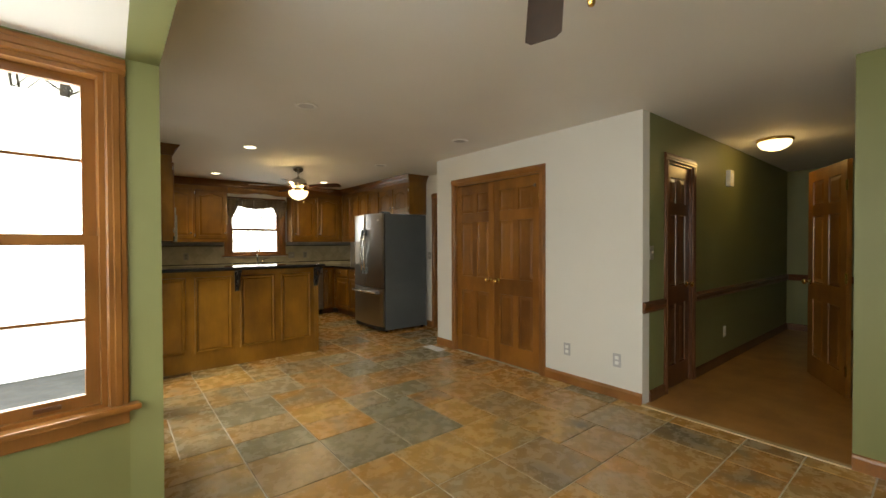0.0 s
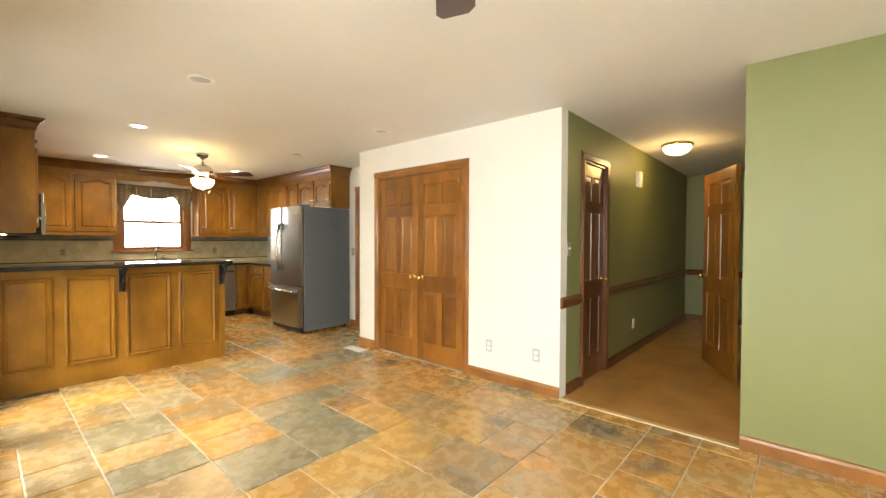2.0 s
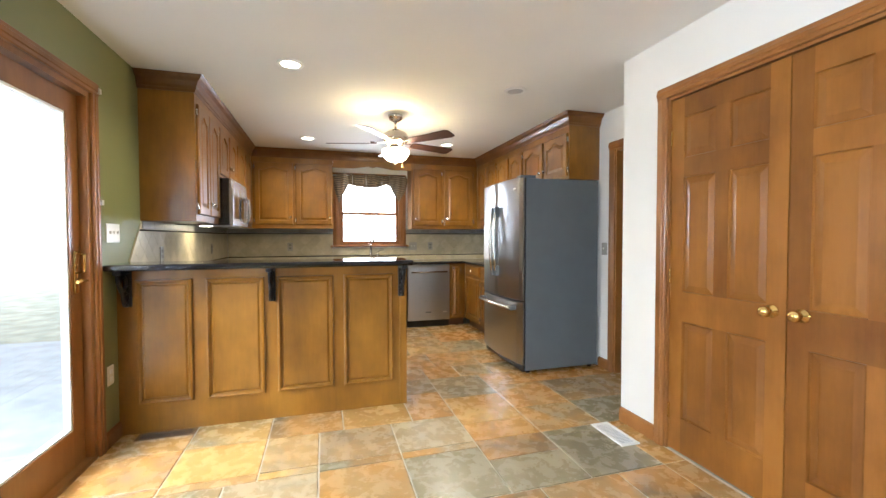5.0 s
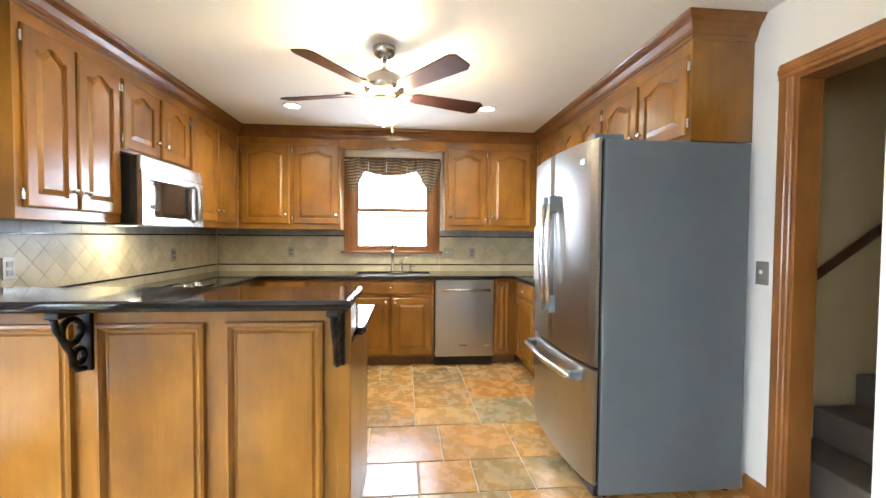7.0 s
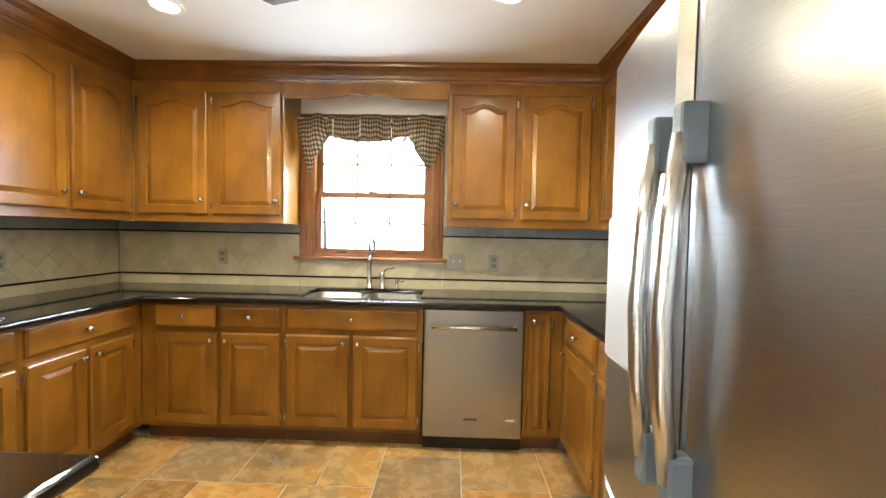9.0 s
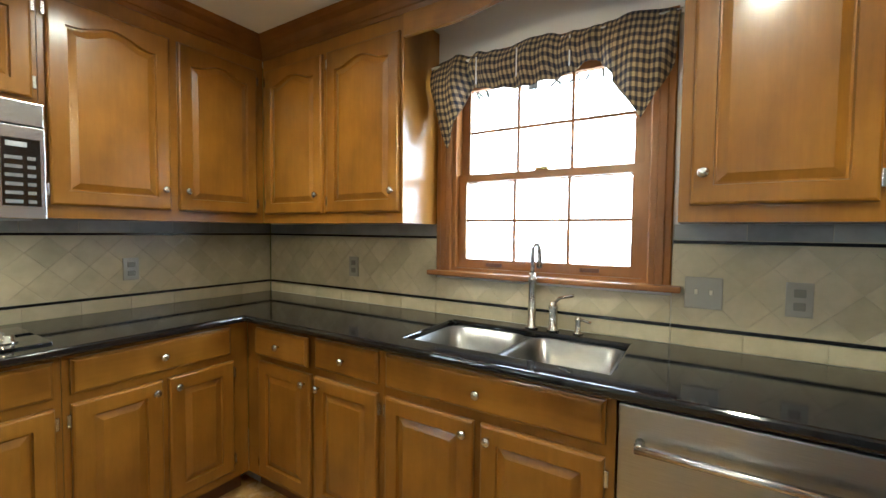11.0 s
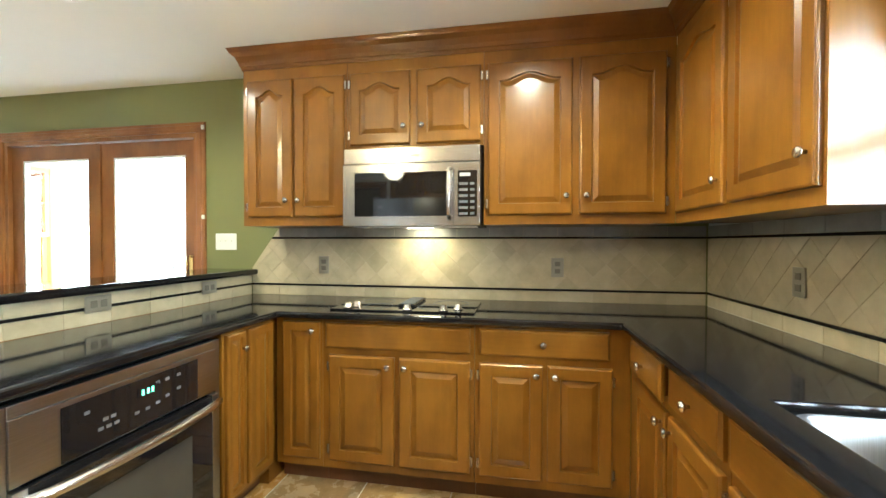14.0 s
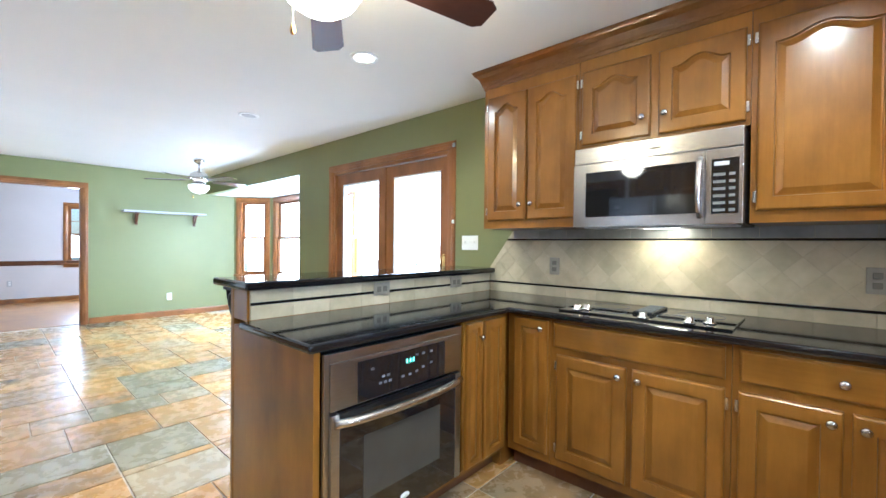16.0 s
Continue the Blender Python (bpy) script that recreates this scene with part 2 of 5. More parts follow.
NICKEL = plain("satin_nickel", (0.62, 0.60, 0.57), 0.25, 1.0, var=0.05, relief=0.05)
BRASS = plain("polished_brass", (0.80, 0.56, 0.20), 0.16, 1.0, var=0.06, relief=0.05)
GREYP = plain("grey_fridge_side", (0.105, 0.118, 0.126), 0.42, 0.0, var=0.05, relief=0.25, fine=320)
BLACKP = plain("black_plastic", (0.012, 0.012, 0.013), 0.25, var=0.1, relief=0.05)
BLACKG = plain("black_glass", (0.010, 0.010, 0.011), 0.05, var=0.1, relief=0.0, coat=0.5)
IRON = plain("black_iron", (0.010, 0.010, 0.011), 0.38, 0.4, var=0.2, relief=0.3)
PLATEM = plain("pewter_plate", (0.36, 0.34, 0.29), 0.35, 0.7, var=0.08)
IVORY = plain("ivory_plastic", (0.72, 0.68, 0.56), 0.4, var=0.05)
PLASTW = plain("white_plastic", (0.80, 0.80, 0.78), 0.4, var=0.03)
GREYM = plain("grey_buttons", (0.45, 0.45, 0.46), 0.45, var=0.05)
GREENLED = glow("green_display", (0.05, 0.9, 0.45), 2.0)
BULB = glow("lit_frosted_glass", (1.0, 0.80, 0.46), 9.0)
BULBW = glow("lit_lamp_face", (1.0, 0.84, 0.58), 22.0)
SPLASH = travertine("travertine_tile", (0.40, 0.345, 0.22), (0.48, 0.415, 0.27), (0.58, 0.505, 0.345))
BORDER = travertine("grey_border_tile", (0.20, 0.195, 0.18), (0.27, 0.26, 0.235), (0.34, 0.325, 0.29))
SPLASHG = plain("splash_grout", (0.46, 0.40, 0.265), 0.6, var=0.08)
BLACKT = plain("black_liner_tile", (0.012, 0.012, 0.012), 0.2, var=0.1)
GLASS = glass_material()
CHECK = check_material()
DECKM = plain("deck_boards", (0.24, 0.25, 0.27), 0.8, var=0.15)
RAILM = plain("white_rail_paint", (0.80, 0.80, 0.80), 0.5, var=0.05)
GRASSM = plain("winter_lawn", (0.22, 0.215, 0.16), 0.95, var=0.35, scale=2)
TREEM = plain("bare_bark", (0.19, 0.16, 0.13), 0.9, var=0.3, scale=8)
STAIRM = plain("stair_carpet", (0.16, 0.13, 0.10), 0.95, var=0.15, relief=0.6)

# ---------------- mesh helpers ----------------


def box(bm, x0, x1, y0, y1, z0, z1, bev=0.0):
    vs = [bm.verts.new(p) for p in ((x0, y0, z0), (x1, y0, z0), (x1, y1, z0), (x0, y1, z0), (x0, y0, z1), (x1, y0, z1), (x1, y1, z1), (x0, y1, z1))]
    fs = [bm.faces.new([vs[i] for i in q]) for q in ((3, 2, 1, 0), (4, 5, 6, 7), (0, 1, 5, 4), (1, 2, 6, 5), (2, 3, 7, 6), (3, 0, 4, 7))]
    if bev:
        es = list({e for f in fs for e in f.edges})
        bmesh.ops.bevel(bm, geom=es, offset=bev, segments=2, affect="EDGES", profile=0.6)
    return bm


def boxes(*rows, bev=0.0):
    bm = bmesh.new()
    for r in rows:
        box(bm, *r, bev=bev)
    return bm


def bridge(bm, loops, cap_first=True, cap_last=True):
    """Skin closed loops of equal count, one after the other."""
    vs = [[bm.verts.new(p) for p in l] for l in loops]
    n = len(vs[0])
    for a, b in zip(vs, vs[1:]):
        for i in range(n):
            j = (i + 1) % n
            bm.faces.new((a[i], a[j], b[j], b[i]))
    if cap_first:
        bm.faces.new(vs[0][::-1])
    if cap_last:
        bm.faces.new(vs[-1])
    return bm


def lathe(bm, profile, at=(0, 0, 0), axis="z", n=20, smooth=True):
    """Turn (radius, height) pairs round an axis through at; axis y points to the viewer."""
    loops = []
    for r, h in profile:
        loop = []
        for i in range(n):
            a = 2 * math.pi * i / n
            p = (r * math.cos(a), r * math.sin(a), h)
            if axis == "y":
                p = (p[0], -p[2], p[1])
            elif axis == "x":
                p = (p[2], p[0], p[1])
            loop.append((at[0] + p[0], at[1] + p[1], at[2] + p[2]))
        loops.append(loop)
    before = set(bm.faces)
    bridge(bm, loops)
    if smooth:
        for f in bm.faces:
            if f not in before and len(f.verts) == 4:
                f.smooth = True
    return bm


def tube(bm, pts, r, n=8, closed=False):
    """A round bar along points."""
    pts = [Vector(p) for p in pts]
    loops = []
    for i, p in enumerate(pts):
        a = pts[i - 1] if (i or closed) else p
        b = pts[(i + 1) % len(pts)] if (i + 1 < len(pts) or closed) else p
        d = (b - a).normalized()
        s = d.cross(Vector((0.13, 0.21, 0.97)) if abs(d.z) < 0.9 else Vector((1, 0, 0))).normalized()
        u = s.cross(d)
        loops.append([p + r * (math.cos(2 * math.pi * k / n) * s + math.sin(2 * math.pi * k / n) * u) for k in range(n)])
    before = set(bm.faces)
    if closed:
        loops.append(loops[0])
        bridge(bm, loops, False, False)
    else:
        bridge(bm, loops)
    for f in bm.faces:
        if f not in before and len(f.verts) == 4:
            f.smooth = True
    return bm


def done(name, bm, mat):
    bmesh.ops.recalc_face_normals(bm, faces=bm.faces)
    me = bpy.data.meshes.new(name)
    bm.to_mesh(me)
    bm.free()
    me.materials.append(mat)
    return new(name, me)


def part(name, bm, mat, parent, label=""):
    ob = done(name, bm, mat)
    ob.parent = parent
    if label:
        ob["label"] = label
    return ob


def thing(name, label, category, m=Matrix(), group=""):
    e = new(name)
    e.empty_display_size = 0.1
    e.matrix_world = m
    return tagged(e, label, category, group)


def solid(name, bm, mat, label, category, m=Matrix(), group=""):
    ob = done(name, bm, mat)
    ob.matrix_world = m
    return tagged(ob, label, category, group)


def setting(name, bm, mat, label="", m=Matrix(), category=""):
    ob = done(name, bm, mat)
    ob.matrix_world = m
    return tagged(ob, label or name.replace("_", " "), category or name.split("_")[0], kind="structure")


def holed(length, z0, z1, thick, holes):
    """A wall along local x, its face at y = 0 and its back at y = thick, with openings (u0, u1, z0, z1)."""
    us = sorted({0, length, *[h[0] for h in holes], *[h[1] for h in holes]})
    zs = sorted({z0, z1, *[h[2] for h in holes], *[h[3] for h in holes]})

    def full(i, k):
        if not (0 <= i < len(us) - 1 and 0 <= k < len(zs) - 1):
            return False
        u, z = (us[i] + us[i + 1]) / 2, (zs[k] + zs[k + 1]) / 2
        return not any(h[0] < u < h[1] and h[2] < z < h[3] for h in holes)
    bm = bmesh.new()

    def quad(*ps):
        bm.faces.new([bm.verts.new(p) for p in ps])
    for i in range(len(us) - 1):
        for k in range(len(zs) - 1):
            if not full(i, k):
                continue
            a, b, c, d = us[i], us[i + 1], zs[k], zs[k + 1]
            quad((a, 0, c), (b, 0, c), (b, 0, d), (a, 0, d))
            quad((b, thick, c), (a, thick, c), (a, thick, d), (b, thick, d))
            if not full(i - 1, k):
                quad((a, thick, c), (a, 0, c), (a, 0, d), (a, thick, d))
            if not full(i + 1, k):
                quad((b, 0, c), (b, thick, c), (b, thick, d), (b, 0, d))
            if not full(i, k - 1):
                quad((a, 0, c), (a, thick, c), (b, thick, c), (b, 0, c))
            if not full(i, k + 1):
                quad((a, 0, d), (b, 0, d), (b, thick, d), (a, thick, d))
    bmesh.ops.remove_doubles(bm, verts=bm.verts, dist=1e-5)
    return bm


# ---------------- large structure ----------------
# wall faces: local x runs to the right of someone who faces the wall
setting("wall_north", holed(EX + 0.6 - WX, 0, CEIL, T, [(1.152 - WX, 2.045 - WX, 1.14, 2.10)]), WHITE, "white kitchen wall with a window", pose(WX, NY, 0))
W_LEN = NY + T - SY
setting("wall_west", holed(W_LEN, 0, CEIL, T, [(2.43 - SY, 4.17 - SY, 0.0, 2.06), (BAY0 - SY, BAY1 - SY, 0.0, BAYZ)]), GREEN,
        "olive green painted wall with glazed doors", pose(WX, SY, 0, 0, 0, 90))
setting("wall_closet", holed(WK - WC, 0, CEIL, T, [(WK - 3.362, WK - 2.058, 0, 2.06)]), WHITE, "white painted closet wall", pose(CX, WK, 0, 0, 0, -90))
setting("wall_dining_east", holed(GW - SY + T, 0, CEIL, T, []), GREEN, "olive green painted wall", pose(CX, GW, 0, 0, 0, -90))
setting("wall_closet_return", holed(EX - CX - T + 0.10, 0, CEIL, T, []), WHITE, "white painted wall end", pose(EX + 0.10, WK, 0, 0, 0, 180))
setting("wall_east", holed(NY - WK, 0, CEIL, T, [(NY - 4.57, NY - 3.82, 0, 2.05)]), WHITE, "white kitchen wall with a doorway", pose(EX, NY, 0, 0, 0, -90))
setting("wall_south", holed(CX + 0.80, 0, CEIL, T, [(CX - 2.75, CX - 1.38, 0, 2.06)]), GREEN, "olive green painted wall with a doorway", pose(CX, SY, 0, 0, 0, 180))
# hallway
HX, HY0 = 7.6, -0.40
setting("wall_hall_north", holed(HX - CX - T, 0, CEIL, T, [(3.35 - CX - T, 3.90 - CX - T, 0, 2.06)]), GREEN, "olive green hall wall with a door", pose(CX + T, WC, 0))
setting("wall_hall_end", holed(WC - HY0 + T, 0, CEIL, T, []), GREEN, "olive green hall end wall", pose(HX, WC + T, 0, 0, 0, -90))
setting("wall_hall_south", holed(HX - CX - T, 0, CEIL, T, [(HX - 5.05, HX - 4.25, 0, 2.06)]), GREEN, "olive green hall wall with an open door", pose(HX, HY0, 0, 0, 0, 180))
setting("ceiling", boxes((WX - T, HX + T, SY - T, NY + T, CEIL, CEIL + 0.1)), CEILING, "off-white painted ceiling")
setting("subfloor", boxes((BAYX - 0.1, CX + 0.02, SY - T, WK, -0.12, -0.006), (WX - T, EX + 0.2, WK, NY + T, -0.12, -0.006)), GROUT, "tile grout bed", category="floor")
setting("floor_hall", boxes((CX + 0.02, HX + T, HY0 - T - 2.2, WC + T + 0.7, -0.12, 0.0)), PLANK, "honey oak hall floor")
setting("threshold_trim", boxes((CX - 0.02, CX + 0.03, GW, WC, 0.0, 0.010), bev=0.003), PALEW, "pale wooden threshold strip", category="trim")
# closet interior back, closes the space behind the double doors
setting("wall_closet_back", boxes((CX + 0.62, CX + 0.70, WC + T, WK - T, 0, CEIL)), WHITE, "plain closet back wall")

# bay
SET = [((-0.80, SY), (BAYX, SY + 0.50)), ((BAYX, SY + 0.50), (BAYX, 1.52)), ((BAYX, 1.52), (WX - T, BAY1))]
BAYWIN = []
for k, ((ax, ay), (bx, by)) in enumerate(SET):
    ln = math.hypot(bx - ax, by - ay)
    rz = math.degrees(math.atan2(by - ay, bx - ax))
    ww = (0.48, ln - 0.26, 0.72)[k]
    u0 = (ln - ww) / 2 if k != 2 else ln - ww - 0.072
    m = pose(ax, ay, 0, 0, 0, rz)
    setting("wall_bay_%d" % (k + 1), holed(ln, 0, BAYZ, 0.10, [(u0, u0 + ww, 0.66, 2.04)]), GREEN, "olive green bay wall below the window", m)
    BAYWIN.append((m, u0, ww))
bm = bmesh.new()
lo = [(WX - T + 0.001, SY - T, BAYZ), (-0.80, SY - T, BAYZ), (BAYX - 0.1, SY + 0.44, BAYZ), (BAYX - 0.1, 1.62, BAYZ), (WX - T + 0.001, BAY1 + 0.1, BAYZ)]
bridge(bm, [lo, [(x, y, z + 0.1) for x, y, z in lo]])
setting("ceiling_bay", bm, CEILING, "white bay soffit", category="ceiling")

# far room behind the south doorway
setting("wall_far_room", holed(6.0, 0, CEIL, T, [(3.40, 3.40 + 0.62, 0.78, 2.0)]), PALE, "pale grey wall of the next room with chair rail", pose(4.6, SY - 3.6, 0, 0, 0, 180))
setting("wall_far_room_east", boxes((4.3, 4.4, SY - 3.6, SY - T, 0, CEIL)), PALE, "pale grey wall of the next room")
setting("wall_far_room_west", boxes((-0.7, -0.6, SY - 3.6, SY - T, 0, CEIL)), PALE, "pale grey wall of the next room")
setting("ceiling_far_room", boxes((-0.7, 4.4, SY - 3.7, SY - T, CEIL, CEIL + 0.1)), CEILING, "white ceiling of the next room", category="ceiling")
setting("floor_far_room", boxes((-0.7, 4.4, SY - 3.7, SY - T, -0.12, 0.0)), PLANK, "honey oak floor of the next room")

# ---------------- trim: sweeps along walls ----------------


def sweep(path, profile, closed=False):
    """A moulding: profile points (off, z), off to the right of the path, along plan points with mitred corners."""
    P = [Vector((*p, 0)) for p in path]
    bm = bmesh.new()
    loops = []
    for i, p in enumerate(P):
        a = (p - P[i - 1]).normalized() if i else (P[1] - p).normalized()
        b = (P[i + 1] - p).normalized() if i + 1 < len(P) else a
        na, nb = Vector((a.y, -a.x, 0)), Vector((b.y, -b.x, 0))
        mit = (na + nb) / max(1 + na.dot(nb), 0.2)
        loops.append([p + mit * o + Vector((0, 0, z)) for o, z in profile])
    bridge(bm, loops)
    return bm


BASEP = [(0, 0), (0.016, 0), (0.016, 0.072), (0.010, 0.088), (0.004, 0.094), (0, 0.094)]
RAILP = [(0, 0.752), (0.012, 0.752), (0.024, 0.776), (0.018, 0.798), (0.03, 0.824), (0.012, 0.845), (0, 0.845)]
for path, mat in (([(CX, WK - 0.002), (CX, 3.432)], TRIM), ([(CX, 1.988), (CX, WC)], TRIM), ([(CX, GW), (CX, SY)], TRIM),
                  ([(CX + T, WC), (3.28, WC)], DARKW), ([(3.97, WC), (HX, WC), (HX, HY0)], DARKW),
                  ([(1.30, SY), (-0.80, SY), (BAYX, SY + 0.50), (BAYX, 1.52), (WX - T, BAY1)], TRIM), ([(WX, BAY1), (WX, 2.355)], TRIM), ([(WX, 4.245), (WX, 4.43)], TRIM),
                  ([(EX, 4.78), (EX, 4.645)], TRIM)):
    setting("baseboard", sweep(path, BASEP), mat, "stained wooden baseboard")
setting("trim_chair_rail", sweep([(CX, WC), (3.28, WC)], RAILP), DARKW, "dark stained chair rail", category="trim")
setting("trim_chair_rail", sweep([(3.97, WC), (HX, WC), (HX, HY0)], RAILP), DARKW, "dark stained chair rail", category="trim")
setting("trim_chair_rail", sweep([(4.3, SY - 3.6), (-0.6, SY - 3.6)], RAILP), DARKW, "dark stained chair rail", category="trim")
setting("baseboard", sweep([(4.3, SY - 3.6), (-0.6, SY - 3.6)], BASEP), TRIM, "stained wooden baseboard")

# ---------------- doors and windows ----------------


def casing(parent, mat, u0, u1, z1, z0=0.0, w=0.068, t=0.018):
    """Side and head casings round an opening, on the face y = 0, proud towards the viewer."""
    for name, a, b, c, d in (("casing_side", u0 - w, u0, z0, z1), ("casing_side", u1, u1 + w, z0, z1), ("casing_head", u0 - w, u1 + w, z1, z1 + w)):
        upright = name == "casing_side"
        prof = [(0.0, 0.0), (0.0, t * 0.7), (0.006, t), (w * 0.3, t), (w * 0.36, t + 0.005), (w * 0.64, t + 0.005), (w * 0.7, t), (w - 0.006, t * 0.9), (w, t * 0.6), (w, 0.0)]
        bm = bmesh.new()
        if upright:
            bridge(bm, [[(a + o, -y, z) for o, y in prof] for z in (c, d)])
        else:
            bridge(bm, [[(x, -y, c + o) for o, y in prof] for x in (a, b)])
        part(name, bm, mat, parent)


def jamb(parent, mat, u0, u1, z1, z0=0.0, deep=T, t=0.016):
    part("jamb_side", boxes((u0, u0 + t, 0.0, deep, z0, z1)), mat, parent)
    part("jamb_side", boxes((u1 - t, u1, 0.0, deep, z0, z1)), mat, parent)
    part("jamb_head", boxes((u0 + t, u1 - t, 0.0, deep, z1 - t, z1)), mat, parent)


def raised_panel(bm, a, b, c, d, y, depth=0.010, slope=0.03):
    """A raised panel in a recess; y is the face of the surrounding frame, towards the viewer is less."""
    def rect(i, yy):
        return [(a + i, yy, c + i), (b - i, yy, c + i), (b - i, yy, d - i), (a + i, yy, d - i)]
    bridge(bm, [rect(0, y), rect(0.004, y + depth), rect(0.010, y + depth), rect(0.010 + slope, y + 0.002)], False, True)


def six_panel(d, mat, w, h, thick=0.035):
    """The stiles, rails and six raised panels of a door leaf; x 0..w, z 0..h, face at y 0."""
    st, mid = (0.085, 0.075) if w < 0.68 else (0.105, 0.10)
    rows = [(0.0, 0.20), (0.76, 0.93), (1.58, 1.69), (h - 0.11, h)]
    cols = ((st, w / 2 - mid / 2), (w / 2 + mid / 2, w - st))
    for a, b in ((0, st), (w - st, w)):
        part("stile", boxes((a, b, 0, thick, 0, h)), mat, d)
    for z0, z1 in rows:
        part("rail", boxes((st, w - st, 0, thick, z0, z1)), mat, d)
    for p, q in zip(rows, rows[1:]):
        part("mullion", boxes((w / 2 - mid / 2, w / 2 + mid / 2, 0, thick, p[1], q[0])), mat, d)
        for a, b in cols:
            bm = bmesh.new()
            raised_panel(bm, a, b, p[1], q[0], 0.0)
            box(bm, a, b, thick - 0.012, thick - 0.010, p[1], q[0])
            part("panel", bm, mat, d)


def ball_knob(at, r=0.026):
    return lathe(bmesh.new(), [(0.030, 0.0), (0.030, 0.006), (0.013, 0.010), (0.011, 0.030), (r * 0.75, 0.036), (r, 0.048), (r * 0.9, 0.060), (r * 0.5, 0.068), (0.002, 0.070)], at, "y")


def door_leaf(name, m, w, h, hinge_left, label, mat, knob_z=0.92, group="", back_knob=False):
    d = thing(name, label, "door", m, group)
    six_panel(d, mat, w, h)
    kx = w - 0.06 if hinge_left else 0.06
    part("knob", ball_knob((kx, 0, knob_z)), BRASS, d, "polished brass knob")
    hx = 0.0 if hinge_left else w
    for hz in (0.22, h / 2, h - 0.22):
        part("hinge", boxes((hx - 0.008, hx + 0.008, -0.008, 0.006, hz - 0.045, hz + 0.045), bev=0.003), BRASS, d, "small brass hinge")
    return d


# closet double doors in the white wall
mC = pose(CX, WK, 0, 0, 0, -90)
d1 = tagged(new("door_1"), "stained wooden casing round the closet doors", "door", kind="structure")
d1.matrix_world = mC
casing(d1, TRIM, WK - 3.362, WK - 2.058, 2.06)
jamb(d1, TRIM, WK - 3.362, WK - 2.058, 2.06)
dl = door_leaf("closet_door", mC @ pose(WK - 3.345, 0.012, 0.008), 0.633, 2.03, True, "closed six-panel stained wooden closet door with brass knob", DOORW, 0.905, "closet doors")
dr = door_leaf("closet_door", mC @ pose(WK - 3.345 + 0.638, 0.012, 0.008), 0.633, 2.03, False, "closed six-panel stained wooden closet door with brass knob", DOORW, 0.905, "closet doors")
part("latch", boxes((0.585, 0.60, -0.022, 0.0, 1.90, 1.935), (0.555, 0.60, -0.012, -0.006, 1.915, 1.923), bev=0.002), NICKEL, dr, "small metal hook latch")

# hall door in the north wall of the hall
mH = pose(CX + T, WC, 0)
d2 = tagged(new("door_2"), "dark stained casing round the hall door", "door", kind="structure")
d2.matrix_world = mH
casing(d2, DARKW, 3.35 - CX - T, 3.90 - CX - T, 2.06)
jamb(d2, DARKW, 3.35 - CX - T, 3.90 - CX - T, 2.06)
door_leaf("hall_door", mH @ pose(3.368 - CX - T, 0.02, 0.008), 0.514, 2.03, True, "closed dark stained six-panel door in the hallway", DARKW, 0.93)
# open door of the room off the hall
od = door_leaf("open_door", pose(5.03, 0.36, 0.008, 0, 0, -152) @ pose(0, 0, 0), 0.76, 2.03, False, "open stained six-panel wooden door in the hallway", DOORW, 0.93)
d3 = tagged(new("door_3"), "stained casing of the doorway off the hall", "door", kind="structure")
d3.matrix_world = pose(HX, HY0, 0, 0, 0, 180)
casing(d3, TRIM, HX - 5.05, HX - 4.25, 2.06)
jamb(d3, TRIM, HX - 5.05, HX - 4.25, 2.06)
setting("wall_side_room", boxes((3.2, 6.2, HY0 - 2.2, HY0 - 2.1, 0, CEIL), (6.2, 6.3, HY0 - 2.2, HY0 - T, 0, CEIL), (3.1, 3.2, HY0 - 2.2, HY0 - T, 0, CEIL)), PALE, "plain walls of the room off the hall")
# doorway to the stairs beside the fridge
d4 = tagged(new("door_4"), "stained casing of the stair doorway", "door", kind="structure")
d4.matrix_world = pose(EX, NY, 0, 0, 0, -90)
casing(d4, TRIM, NY - 4.57, NY - 3.885, 2.05, w=0.075)
jamb(d4, TRIM, NY - 4.57, NY - 3.82, 2.05)
# doorway in the south wall
d5 = tagged(new("door_5"), "stained casing of the wide south doorway", "door", kind="structure")
d5.matrix_world = pose(CX, SY, 0, 0, 0, 180)
casing(d5, TRIM, CX - 2.75, CX - 1.38, 2.06, w=0.075)
jamb(d5, TRIM, CX - 2.75, CX - 1.38, 2.06)

# stairs seen through the doorway beside the fridge
st = thing("staircase", "carpeted stairs with a dark handrail behind the doorway", "stairs")
for i in range(9):
    part("step", boxes((EX + 0.30 + 0.26 * i, EX + 0.62 + 0.26 * i, 3.95, 4.95, 0.18 * i, 0.18 * (i + 1)), bev=0.012), STAIRM, st)
part("handrail", tube(bmesh.new(), [(EX + 0.2, 4.90, 1.02), (EX + 0.45, 4.90, 1.08), (EX + 1.9, 4.90, 2.05)], 0.025), DARKW, st)
setting("wall_stair", boxes((EX + T, EX + 3.0, 4.97, 5.05, 0, 3.2), (EX + T, EX + 3.0, 3.70, 3.78, 0, 3.2), (EX + 3.0, EX + 3.1, 3.7, 5.05, 0, 3.2)), plain("tan_wall_paint", (0.52, 0.40, 0.20), 0.6, var=0.05), "tan painted stairwell walls")
setting("ceiling_stair", boxes((EX + T, EX + 3.1, 3.70, 5.05, 3.2, 3.3)), CEILING, "stairwell ceiling", category="ceiling")
setting("floor_stair", boxes((EX + 0.2, EX + 3.1, 3.70, 5.05, -0.12, -0.001)), PLANK, "stairwell floor", category="floor")


